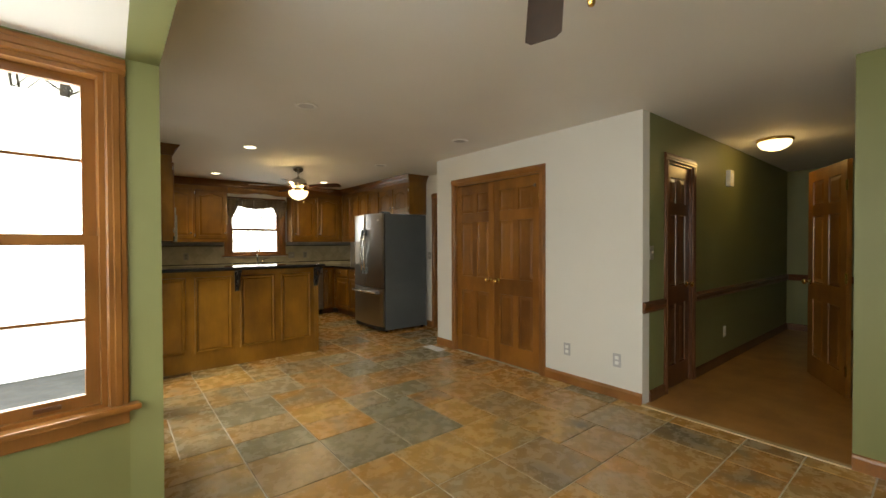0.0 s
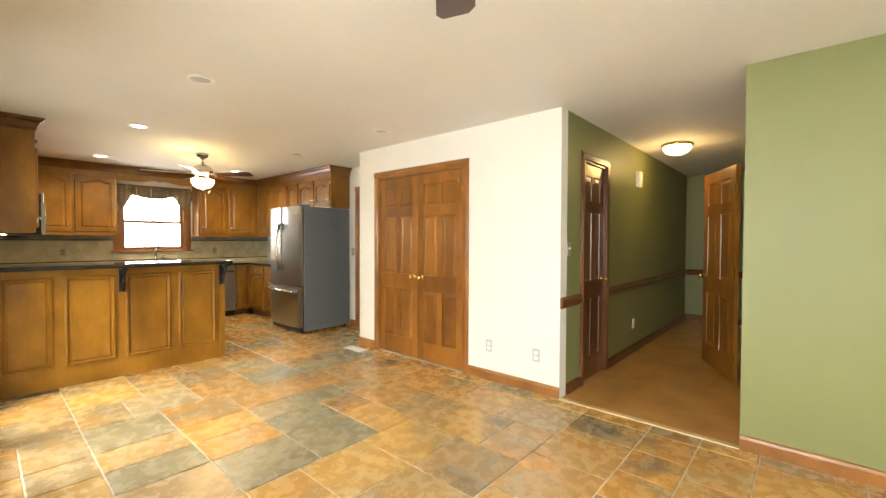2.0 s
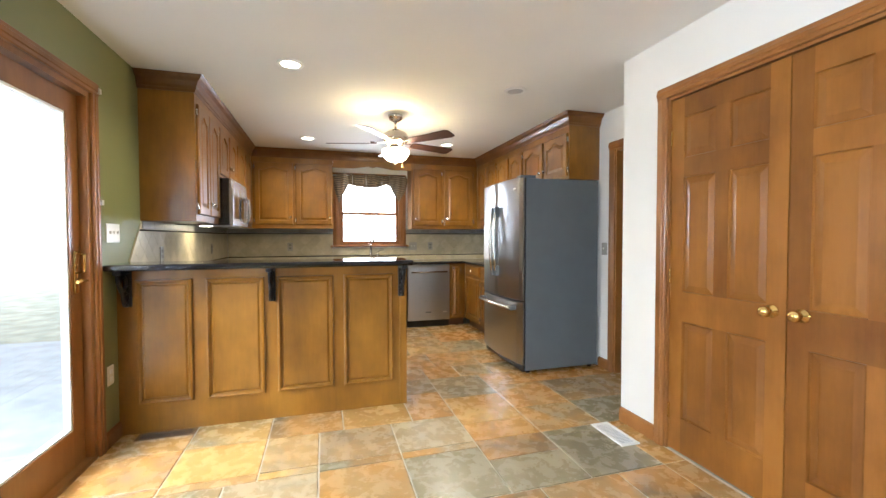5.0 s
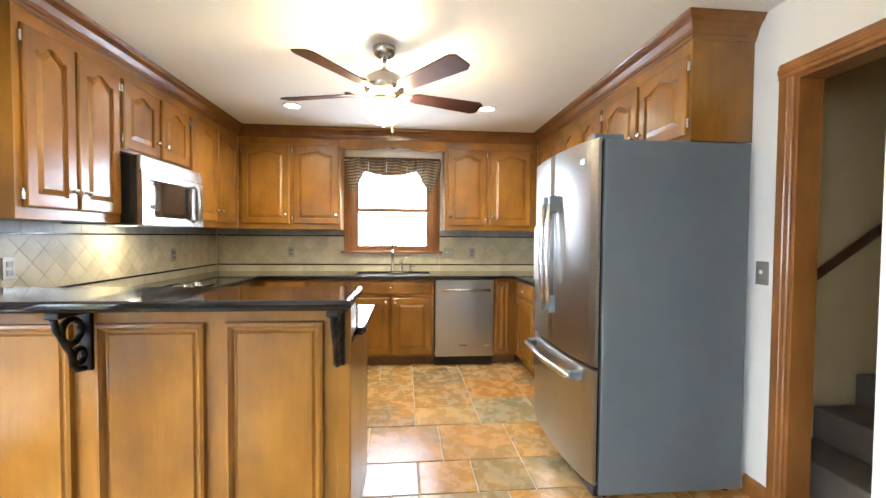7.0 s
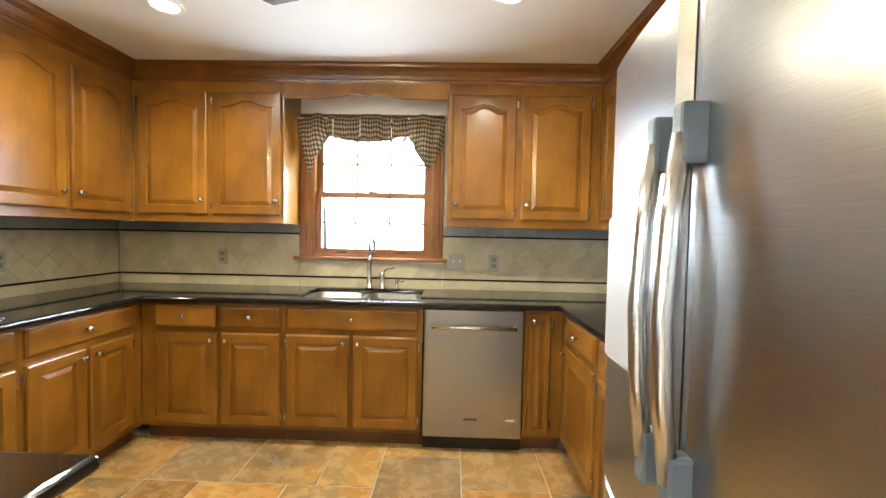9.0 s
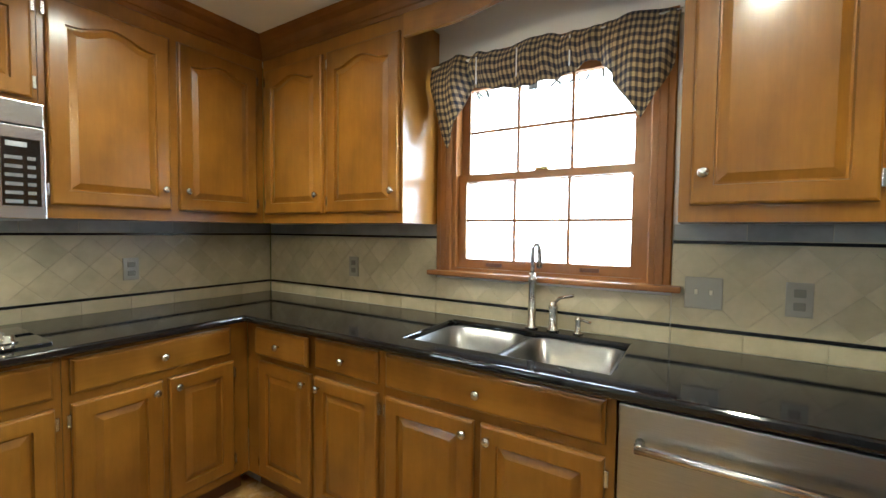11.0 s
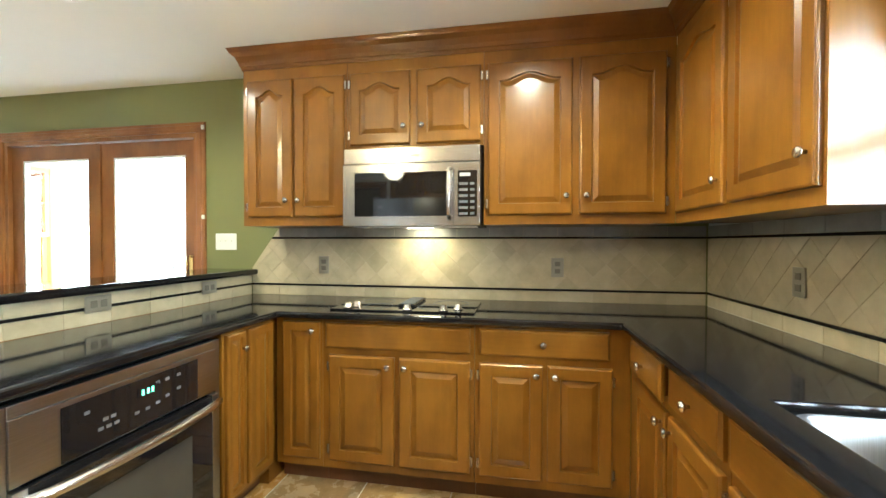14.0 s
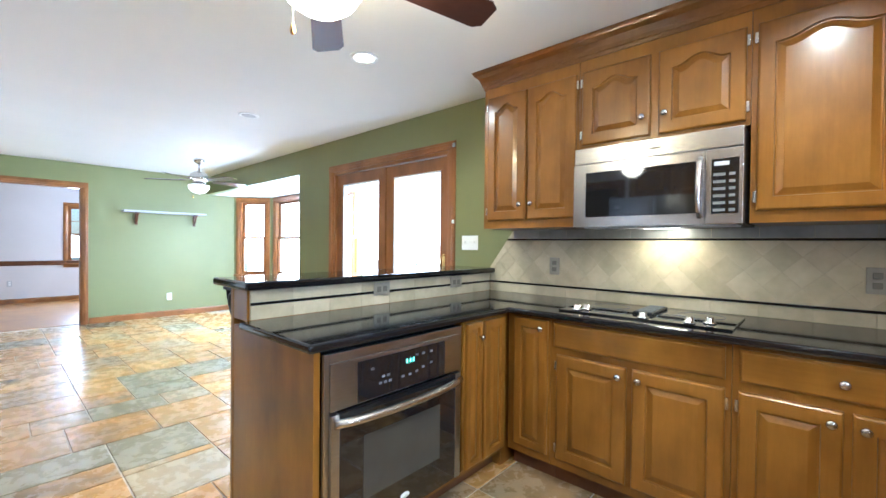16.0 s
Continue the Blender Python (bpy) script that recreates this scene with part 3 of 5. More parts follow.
def sash(bm, u0, u1, z0, z1, y, cols, rows, rail=0.045, bar=0.013, t=0.032):
    box(bm, u0, u0 + rail, y, y + t, z0, z1)
    box(bm, u1 - rail, u1, y, y + t, z0, z1)
    box(bm, u0 + rail, u1 - rail, y, y + t, z0, z0 + rail)
    box(bm, u0 + rail, u1 - rail, y, y + t, z1 - rail * 0.8, z1)
    a, b, c, d = u0 + rail, u1 - rail, z0 + rail, z1 - rail * 0.8
    for i in range(1, cols):
        x = a + (b - a) * i / cols
        box(bm, x - bar / 2, x + bar / 2, y + 0.006, y + t - 0.006, c, d)
    for k in range(1, rows):
        z = c + (d - c) * k / rows
        box(bm, a, b, y + 0.008, y + t - 0.008, z - bar / 2, z + bar / 2)
    return bm


def pane(u0, u1, z0, z1, y):
    return boxes((u0, u1, y, y + 0.004, z0, z1))


def window(name, m, u0, u1, z0, z1, cols, rows, label, case=0.068, frame_mat=None, meet=None, apron=True):
    """A double-hung wooden window in an opening of the wall whose face is y = 0."""
    fm = frame_mat or TRIM
    w = tagged(new(name), label, "window", kind="structure")
    w.matrix_world = m
    casing(w, fm, u0, u1, z1, z0, w=case)
    jamb(w, fm, u0, u1, z1, z0, 0.10, 0.02)
    part("stool", boxes((u0 + 0.02, u1 - 0.02, 0, 0.10, z0, z0 + 0.015)), fm, w)
    part("sill", boxes((u0 - case - 0.035, u1 + case + 0.035, -0.055, 0.02, z0 - 0.025, z0), bev=0.008), fm, w)
    if apron:
        part("apron", boxes((u0 - case, u1 + case, -0.016, 0, z0 - 0.085, z0 - 0.025), bev=0.004), fm, w)
    mz = meet or (z0 + z1) / 2
    lower = part("lower_sash", sash(bmesh.new(), u0 + 0.02, u1 - 0.02, z0 + 0.015, mz + 0.02, 0.028, cols, rows), fm, w)
    upper = part("upper_sash", sash(bmesh.new(), u0 + 0.02, u1 - 0.02, mz - 0.02, z1 - 0.02, 0.062, cols, rows), fm, w)
    for sh, a, b, y in ((lower, z0 + 0.05, mz, 0.042), (upper, mz, z1 - 0.05, 0.076)):
        g = part("pane", pane(u0 + 0.06, u1 - 0.06, a, b, y), GLASS, sh, "clear window pane")
        g.visible_shadow = False
    for k in (0.25, 0.75):
        x = u0 + (u1 - u0) * k
        part("sash_lift", boxes((x - 0.04, x + 0.04, 0.016, 0.028, z0 + 0.028, z0 + 0.045), bev=0.003), DARKW, lower)
    part("sash_lock", boxes(((u0 + u1) / 2 - 0.03, (u0 + u1) / 2 + 0.03, 0.03, 0.055, mz + 0.02, mz + 0.035), bev=0.004), BRASS, lower)
    return w


window("window_1", pose(WX, NY, 0), 1.152 - WX, 2.045 - WX, 1.14, 2.10, 3, 2, "double-hung wooden kitchen window over the sink", 0.085, meet=1.60, apron=False)
for k, (m, u0, ww) in enumerate(BAYWIN):
    window("window_%d" % (k + 2), m, u0, u0 + ww, 0.66, 2.04, 1 if k != 1 else 2, 2, "double-hung wooden bay window", 0.07)
window("window_5", pose(4.6, SY - 3.6, 0, 0, 0, 180), 3.40, 4.02, 0.78, 2.0, 2, 2, "wooden window of the next room", 0.07)

# glazed patio doors in the west wall
mW = pose(WX, SY, 0, 0, 0, 90)
pd = tagged(new("door_6"), "stained wooden frame of the glazed patio doors", "door", kind="structure")
pd.matrix_world = mW
a0, a1 = 2.43 - SY, 4.17 - SY
casing(pd, TRIM, a0, a1, 2.06, w=0.072)
jamb(pd, TRIM, a0, a1, 2.06, 0.02, T, 0.03)
part("threshold", boxes((a0, a1, 0, T + 0.05, -0.01, 0.02)), TRIM, pd)
part("stop_clip", boxes((a1 + 0.055, a1 + 0.075, -0.03, -0.018, 2.075, 2.105), bev=0.003), PLASTW, pd)
part("stop_clip", boxes((a1 + 0.055, a1 + 0.075, -0.03, -0.018, 1.44, 1.47), bev=0.003), PLASTW, pd)
half = (a1 - a0 - 0.06) / 2
for k in range(2):
    s0 = a0 + 0.03 + k * half
    g = thing("patio_door", "closed glazed wooden patio door with clear glass", "door", mW @ pose(s0, 0.03 + 0.012 * k, 0.02), "patio doors")
    for nm, r in (("stile", (0.002, 0.105, 0, 2.005)), ("stile", (half - 0.105, half - 0.002, 0, 2.005)), ("rail", (0.105, half - 0.105, 0, 0.20)), ("rail", (0.105, half - 0.105, 1.895, 2.005))):
        part(nm, boxes((r[0], r[1], 0, 0.045, r[2], r[3])), TRIM, g)
    bead = bmesh.new()
    for r in ((0.105, 0.118, 0.20, 1.895), (half - 0.118, half - 0.105, 0.20, 1.895), (0.118, half - 0.118, 0.20, 0.213), (0.118, half - 0.118, 1.882, 1.895)):
        box(bead, r[0], r[1], 0.006, 0.04, r[2], r[3])
    part("bead", bead, PLASTW, g, "white glazing bead")
    p = part("pane", pane(0.118, half - 0.118, 0.213, 1.882, 0.022), GLASS, g, "clear glass pane")
    p.visible_shadow = False
    if k == 1:
        hd = part("handle", boxes((half - 0.075, half - 0.042, -0.008, 0, 0.93, 1.16), bev=0.003), BRASS, g, "brass handle plate")
        part("lever", tube(bmesh.new(), [(half - 0.058, -0.005, 1.0), (half - 0.058, -0.055, 1.0), (half - 0.16, -0.06, 1.0)], 0.008), BRASS, hd)
        part("pull", tube(bmesh.new(), [(half - 0.058, -0.005, 1.15), (half - 0.058, -0.045, 1.14), (half - 0.058, -0.045, 1.05), (half - 0.058, -0.005, 1.04)], 0.006), BRASS, hd)

# ---------------- cabinets ----------------


def arch_shape(u):
    """Cathedral arch: 0 at the shoulders, 1 in the middle."""
    d = abs(u - 0.5) * 2
    return 0.0 if d > 0.86 else 0.5 + 0.5 * math.cos(math.pi * d / 0.86)


def panel_front(w, h, arch=0.0, stile=0.058, t=0.020, K=21):
    """A raised-panel cabinet door, x 0..w, z 0..h, back at y 0, towards the viewer is less."""
    def loop(i, y, a):
        pts = [(i, y, i), (w - i, y, i)]
        for k in range(K):
            u = k / (K - 1)
            x = (w - i) + (2 * i - w) * u
            pts.append((x, y, h - i - a * (1 - arch_shape(u))))
        return pts
    a = arch
    s = min(stile, w * 0.22)
    bm = bmesh.new()
    bridge(bm, [loop(0, 0, 0), loop(0, -t * 0.6, 0), loop(0.003, -t * 0.85, 0), loop(0.009, -t, 0), loop(s, -t, a), loop(s + 0.003, -t * 0.42, a), loop(s + 0.009, -t * 0.42, a),
                loop(s + 0.034, -t * 0.92, a)])
    return bm


def slab_front(w, h, t=0.020):
    def rect(i, y):
        return [(i, y, i), (w - i, y, i), (w - i, y, h - i), (i, y, h - i)]
    bm = bmesh.new()
    return bridge(bm, [rect(0, 0), rect(0, -t * 0.55), rect(0.004, -t * 0.65), rect(0.010, -t * 0.95), rect(0.016, -t)])


KNOBP = [(0.006, 0.0), (0.006, 0.010), (0.010, 0.014), (0.0155, 0.018), (0.0165, 0.023), (0.013, 0.028), (0.006, 0.031), (0.001, 0.0315)]


def front(cab, kind, u0, u1, z0, z1, knob=None, hinge=None, arch=0.0, out=0.0):
    w, h = u1 - u0, z1 - z0
    bm = slab_front(w, h) if kind == "drawer" else panel_front(w, h, arch)
    f = part(kind, bm, CABX if kind == "drawer" else CAB, cab)
    f.location = (u0, -out, z0)
    if out:
        part("drawer_box", boxes((0.02, w - 0.02, 0, 0.3, 0.015, h - 0.02)), CABX, f)
    if knob:
        kx = {"l": 0.032, "r": w - 0.032, "c": w / 2}[knob[0]]
        kz = {"b": 0.095, "t": h - 0.045, "c": h / 2}[knob[1]]
        part("knob", lathe(bmesh.new(), KNOBP, (kx, -0.019, kz), "y", 14), NICKEL, f, "satin nickel knob")
    if hinge:
        hx = -0.006 if hinge == "l" else w + 0.006
        for hz in (0.06, h - 0.06):
            part("hinge", boxes((hx - 0.006, hx + 0.006, -0.014, 0.0, hz - 0.024, hz + 0.024), bev=0.002), NICKEL, f, "small nickel hinge")
    return f


def cabinet(name, m, u0, u1, z0, z1, depth, label, group, kick=0.0):
    c = thing(name, label, "cabinet", m, group)
    bm = boxes((u0, u1, 0.0, depth, z0 + kick, z1))
    part("body", bm, CAB, c)
    if kick:
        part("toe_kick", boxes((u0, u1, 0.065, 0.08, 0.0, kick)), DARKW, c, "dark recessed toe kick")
    return c


def two_doors(c, a, z0, z1, arch, kn="b", hinge=True):
    u0, u1, u2, u3 = a
    front(c, "door", u0, u1, z0, z1, ("r", kn), "l" if hinge else None, arch)
    front(c, "door", u2, u3, z0, z1, ("l", kn), "r" if hinge else None, arch)


UZ, UT, A = 1.373, 2.335, 0.038
LU, LB = "raised-panel honey maple wall cabinet with arched doors", "raised-panel honey maple base cabinet"
mWU = pose(0.045, 0, 0, 0, 0, 90)
DU = 0.045 - WX
c = cabinet("wall_cabinet", mWU, 4.80, 5.465, UZ, UT, DU - 0.002, LU + " beside the green wall", "wall cabinets")
two_doors(c, (4.835, 5.125, 5.14, 5.45), 1.425, 2.235, A)
c = cabinet("wall_cabinet", mWU, 5.467, 6.248, 1.805, UT, DU - 0.002, "short honey maple cabinet above the microwave", "wall cabinets")
two_doors(c, (5.485, 5.838, 5.878, 6.232), 1.825, 2.235, A)
c = cabinet("wall_cabinet", mWU, 6.25, 7.208, UZ, UT, DU - 0.002, LU + " in the corner", "wall cabinets")
two_doors(c, (6.272, 6.708, 6.745, 7.16), 1.425, 2.235, A)
mNU = pose(0, 7.21, 0)
c = cabinet("wall_cabinet", mNU, 0.047, 1.066, UZ, UT, NY - 7.212, LU + " beside the window", "wall cabinets")
front(c, "door", 0.083, 0.552, 1.425, 2.235, ("r", "b"), "l", A)
front(c, "door", 0.588, 1.052, 1.425, 2.235, ("r", "b"), "l", A)
c = cabinet("wall_cabinet", mNU, 2.156, 3.163, UZ, UT, NY - 7.212, LU + " beside the window", "wall cabinets")
front(c, "door", 2.187, 2.605, 1.425, 2.235, ("l", "b"), "r", A)
front(c, "door", 2.646, 3.09, 1.425, 2.235, ("l", "b"), "r", A)
mEU = pose(3.165, 0, 0, 0, 0, -90)
DE = EX - 3.165
c = cabinet("wall_cabinet", mEU, -7.208, -6.47, UZ, UT, DE - 0.002, LU + " behind the fridge", "wall cabinets")
two_doors(c, (-7.15, -6.84, -6.81, -6.49), 1.425, 2.235, A)
c = cabinet("wall_cabinet", mEU, -6.468, -5.722, UZ, UT, DE - 0.002, LU + " behind the fridge", "wall cabinets")
two_doors(c, (-6.45, -6.11, -6.08, -5.74), 1.425, 2.235, A)
c = cabinet("wall_cabinet", mEU, -5.72, -4.80, 1.80, UT, DE - 0.002, "short honey maple cabinet above the fridge", "wall cabinets")
two_doors(c, (-5.70, -5.27, -5.24, -4.82), 1.83, 2.235, A)

CROWN = [(0.0, UT - 0.03), (0.006, UT - 0.03), (0.010, UT - 0.012), (0.016, UT - 0.008), (0.020, UT + 0.012), (0.034, UT + 0.042), (0.056, UT + 0.060), (0.060, UT + 0.072), (0.070, CEIL - 0.001), (0.0, CEIL - 0.001)]
setting("trim_crown", sweep([(WX, 4.80), (0.045, 4.80), (0.045, 7.21), (3.165, 7.21), (3.165, 4.80), (EX, 4.80)], CROWN), CROWNW, "dark maple crown moulding above the cabinets", category="trim")

# scalloped board over the window
bm = bmesh.new()
N = 40
loops = []
for y in (7.205, 7.225):
    top = [(1.068 + 1.086 * i / N, y, UT) for i in range(N, -1, -1)]
    bot = []
    for i in range(N + 1):
        u = i / N
        d = abs(u - 0.5)
        z = 2.205
        if d < 0.26:
            z += 0.035 * (0.5 + 0.5 * math.cos(math.pi * d / 0.26)) ** 0.7
        if d < 0.05:
            z -= 0.018 * (0.5 + 0.5 * math.cos(math.pi * d / 0.05))
        bot.append((1.068 + 1.086 * u, y, z))
    loops.append(bot + top)
bridge(bm, loops)
solid("window_valance_board", bm, CABX, "scalloped honey maple board above the kitchen window", "board")

# base cabinets
mWB = pose(0.29, 0, 0, 0, 0, 90)
DB = 0.29 - WX - 0.004
K, CT = 0.10, 0.882
c = cabinet("base_cabinet", mWB, 5.17, 5.432, 0, CT, DB, "narrow honey maple corner base cabinet", "base cabinets", K)
front(c, "door", 5.212, 5.418, 0.145, 0.862, ("r", "t"))
c = cabinet("base_cabinet", mWB, 5.434, 6.226, 0, CT, DB, LB + " under the cooktop", "base cabinets", K)
front(c, "drawer", 5.452, 6.205, 0.73, 0.862)
two_doors(c, (5.472, 5.822, 5.848, 6.205), 0.145, 0.695, 0, "t")
c = cabinet("base_cabinet", mWB, 6.228, 6.943, 0, CT, DB, LB + " with one wide drawer", "base cabinets", K)
front(c, "drawer", 6.25, 6.85, 0.73, 0.862, ("c", "c"))
two_doors(c, (6.25, 6.55, 6.572, 6.862), 0.145, 0.695, 0, "t")
mNB = pose(0, 6.945, 0)
DN = NY - 6.945 - 0.004
c = cabinet("base_cabinet", mNB, 0.292, 1.178, 0, CT, DN, LB + " with two small drawers, one ajar", "base cabinets", K)
front(c, "drawer", 0.40, 0.77, 0.73, 0.862, ("c", "c"), out=0.018)
front(c, "drawer", 0.80, 1.16, 0.73, 0.862, ("c", "c"))
two_doors(c, (0.40, 0.77, 0.80, 1.16), 0.125, 0.695, 0, "t")
c = cabinet("base_cabinet", mNB, 1.18, 2.032, 0, CT - 0.002, 0.02, LB + " under the sink", "base cabinets", K)
part("side_panel", boxes((1.18, 1.20, 0.02, DN, K, CT)), CAB, c)
part("side_panel", boxes((2.012, 2.032, 0.02, DN, K, CT)), CAB, c)
part("base_panel", boxes((1.20, 2.012, 0.02, DN, K, K + 0.02)), CAB, c)
front(c, "drawer", 1.20, 2.005, 0.73, 0.862, ("c", "c"))
two_doors(c, (1.20, 1.585, 1.612, 2.005), 0.125, 0.695, 0, "t")
c = cabinet("base_cabinet", mNB, 2.646, 2.878, 0, CT, DN, "narrow honey maple base cabinet beside the dishwasher", "base cabinets", K)
front(c, "door", 2.668, 2.802, 0.125, 0.862, ("l", "t"), "r")
mEB = pose(2.88, 0, 0, 0, 0, -90)
c = cabinet("base_cabinet", mEB, -6.943, -6.33, 0, CT, EX - 2.884, LB + " beside the fridge", "base cabinets", K)
front(c, "drawer", -6.86, -6.36, 0.73, 0.862, ("c", "c"))
front(c, "door", -6.86, -6.36, 0.125, 0.695, ("l", "t"), "r")
c = cabinet("base_cabinet", mEB, -6.328, -5.74, 0, CT, EX - 2.884, LB + " beside the fridge", "base cabinets", K)
front(c, "drawer", -6.30, -5.76, 0.73, 0.862, ("c", "c"))
front(c, "door", -6.30, -5.76, 0.125, 0.695, ("r", "t"), "l")

# peninsula: cabinet with oven on the kitchen side, panelled back to the dining side
PX, PY0, PY1, PW = 1.53, 4.43, 5.165, 4.61
pen = thing("peninsula_cabinet", "honey maple peninsula with raised panels on its dining side", "cabinet")
part("back_panel", boxes((WX + 0.002, PX, PY0, PY0 + 0.02, 0.0, 1.051)), CAB, pen)
part("end_panel", boxes((PX - 0.02, PX, PY0 + 0.02, PY1 - 0.02, 0.0, CT)), CAB, pen)
part("half_wall", boxes((WX + 0.002, PX - 0.0, PY0 + 0.02, PW - 0.008, CT + 0.03, 1.051)), CAB, pen)
part("body", boxes((WX + 0.002, 0.33, PY0 + 0.022, PY1 - 0.02, 0.0, CT)), CAB, pen)
part("inner_back", boxes((0.33, PX - 0.02, PY0 + 0.022, PY0 + 0.10, 0.0, CT)), CAB, pen)
part("corner_post", boxes((PX - 0.05, PX + 0.003, PY0 - 0.004, PY0 + 0.03, 0.0, 1.051), bev=0.006), CAB, pen)
for r in ((0.33, 0.70, 0.10, CT), (1.505, PX, 0.10, CT), (0.70, 1.505, 0.10, 0.125)):
    part("face_frame", boxes((r[0], r[1], PY1 - 0.02, PY1, r[2], r[3])), CAB, pen)
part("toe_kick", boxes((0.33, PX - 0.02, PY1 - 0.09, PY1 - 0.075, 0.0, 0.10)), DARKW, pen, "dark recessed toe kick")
for a, b in ((-0.205, 0.112), (0.19, 0.548), (0.628, 1.003), (1.074, 1.432)):
    bm = bmesh.new()

    def rect(i, y, a=a, b=b):
        return [(a + i, y, 0.185 + i), (b - i, y, 0.185 + i), (b - i, y, 0.985 - i), (a + i, y, 0.985 - i)]
    bridge(bm, [rect(0, PY0), rect(0.003, PY0 - 0.018), rect(0.014, PY0 - 0.021), rect(0.024, PY0 - 0.012), rect(0.030, PY0 - 0.003), rect(0.036, PY0 - 0.003), rect(0.044, PY0 - 0.009)], False, True)
    part("raised_panel", bm, CAB, pen)
c = pen
fr = pose(0, PY1, 0, 0, 0, 180)
for a, b, kn in ((-0.685, -0.555, "l"), (-0.535, -0.345, None)):
    f = part("door", panel_front(b - a, 0.74), CAB, pen)
    f.matrix_local = fr @ pose(a, 0, 0.125)
    if kn:
        part("knob", lathe(bmesh.new(), KNOBP, (0.10, -0.019, 0.66), "y", 14), NICKEL, f, "satin nickel knob")

# ---------------- worktops ----------------


def slab(name, cells_x, cells_y, keep, z0, z1, label, bev=0.012):
    """A stone slab cut from a grid of plan cells."""
    bm = bmesh.new()
    vs = {}

    def v(i, j):
        if (i, j) not in vs:
            vs[i, j] = bm.verts.new((cells_x[i], cells_y[j], z1))
        return vs[i, j]
    for i in range(len(cells_x) - 1):
        for j in range(len(cells_y) - 1):
            if keep((cells_x[i] + cells_x[i + 1]) / 2, (cells_y[j] + cells_y[j + 1]) / 2):
                bm.faces.new((v(i, j), v(i + 1, j), v(i + 1, j + 1), v(i, j + 1)))
    tops = list(bm.faces)
    rim = [e for e in bm.edges if len(e.link_faces) == 1]
    ext = bmesh.ops.extrude_face_region(bm, geom=tops)
    low = [g for g in ext["geom"] if isinstance(g, bmesh.types.BMVert)]
    bmesh.ops.translate(bm, verts=low, vec=(0, 0, z0 - z1))
    bmesh.ops.recalc_face_normals(bm, faces=bm.faces)
    es = [e for e in bm.edges if len(e.link_faces) == 2 and e.calc_face_angle(0) > 1.2]
    bmesh.ops.bevel(bm, geom=es, offset=bev, segments=3, affect="EDGES", profile=0.5)
    return solid(name, bm, GRANITE, label, "worktop")


SX0, SX1, SY0_, SY1_ = 1.235, 2.0, 7.01, 7.40
CXE, CYN = 0.345, 6.89


def worktop_area(x, y):
    if SX0 < x < SX1 and SY0_ < y < SY1_:
        return False
    return y > CYN or (x < CXE and y > PW) or (x > 2.84 and y > 5.73) or (y < 5.205 and x < 1.57)


slab("worktop", [WX + 0.002, CXE, SX0, 1.57, SX1, 2.84, EX - 0.002], [PW, 5.205, 5.73, CYN, SY0_, SY1_, NY - 0.002], worktop_area, CT + 0.001, 0.916, "polished black granite worktop with a sink cut-out")
slab("bar_counter", [WX + 0.002, 1.555], [4.25, 4.655], lambda x, y: True, 1.052, 1.090, "raised polished black granite bar top on the peninsula", 0.014)


def corbel(m):
    """A black scrolled iron bracket under the bar's overhang."""
    k = thing("bar_bracket", "black scrolled iron bracket under the bar top", "bracket", m, "bar brackets")
    part("back_plate", boxes((-0.022, 0.022, -0.018, 0, 0.80, 1.033), bev=0.005), IRON, k)
    part("arm", boxes((-0.022, 0.022, -0.155, -0.018, 1.010, 1.033), bev=0.005), IRON, k)
    for cy, cz, r in ((-0.075, 0.955, 0.042), (-0.045, 0.862, 0.026)):
        bm = bmesh.new()
        tube(bm, [(0, cy + r * math.cos(a), cz + r * math.sin(a)) for a in [2 * math.pi * i / 18 for i in range(18)]], 0.012, 8, True)
        part("scroll", bm, IRON, k)
    bm = bmesh.new()
    tube(bm, [(0, -0.145, 1.01), (0, -0.135, 0.97), (0, -0.10, 0.91), (0, -0.075, 0.88), (0, -0.07, 0.84), (0, -0.05, 0.815), (0, -0.015, 0.81)], 0.011)
    part("stem", bm, IRON, k)
    return k


kb = corbel(pose(0.597, PY0, 0.017))
for x in (1.49, -0.245):
    copy_thing(kb, pose(x, PY0 - (0.004 if x > 1 else 0), 0.017))

# ---------------- appliances ----------------


KEYM = plain("dim_key_print", (0.15, 0.15, 0.155), 0.5, var=0.05)


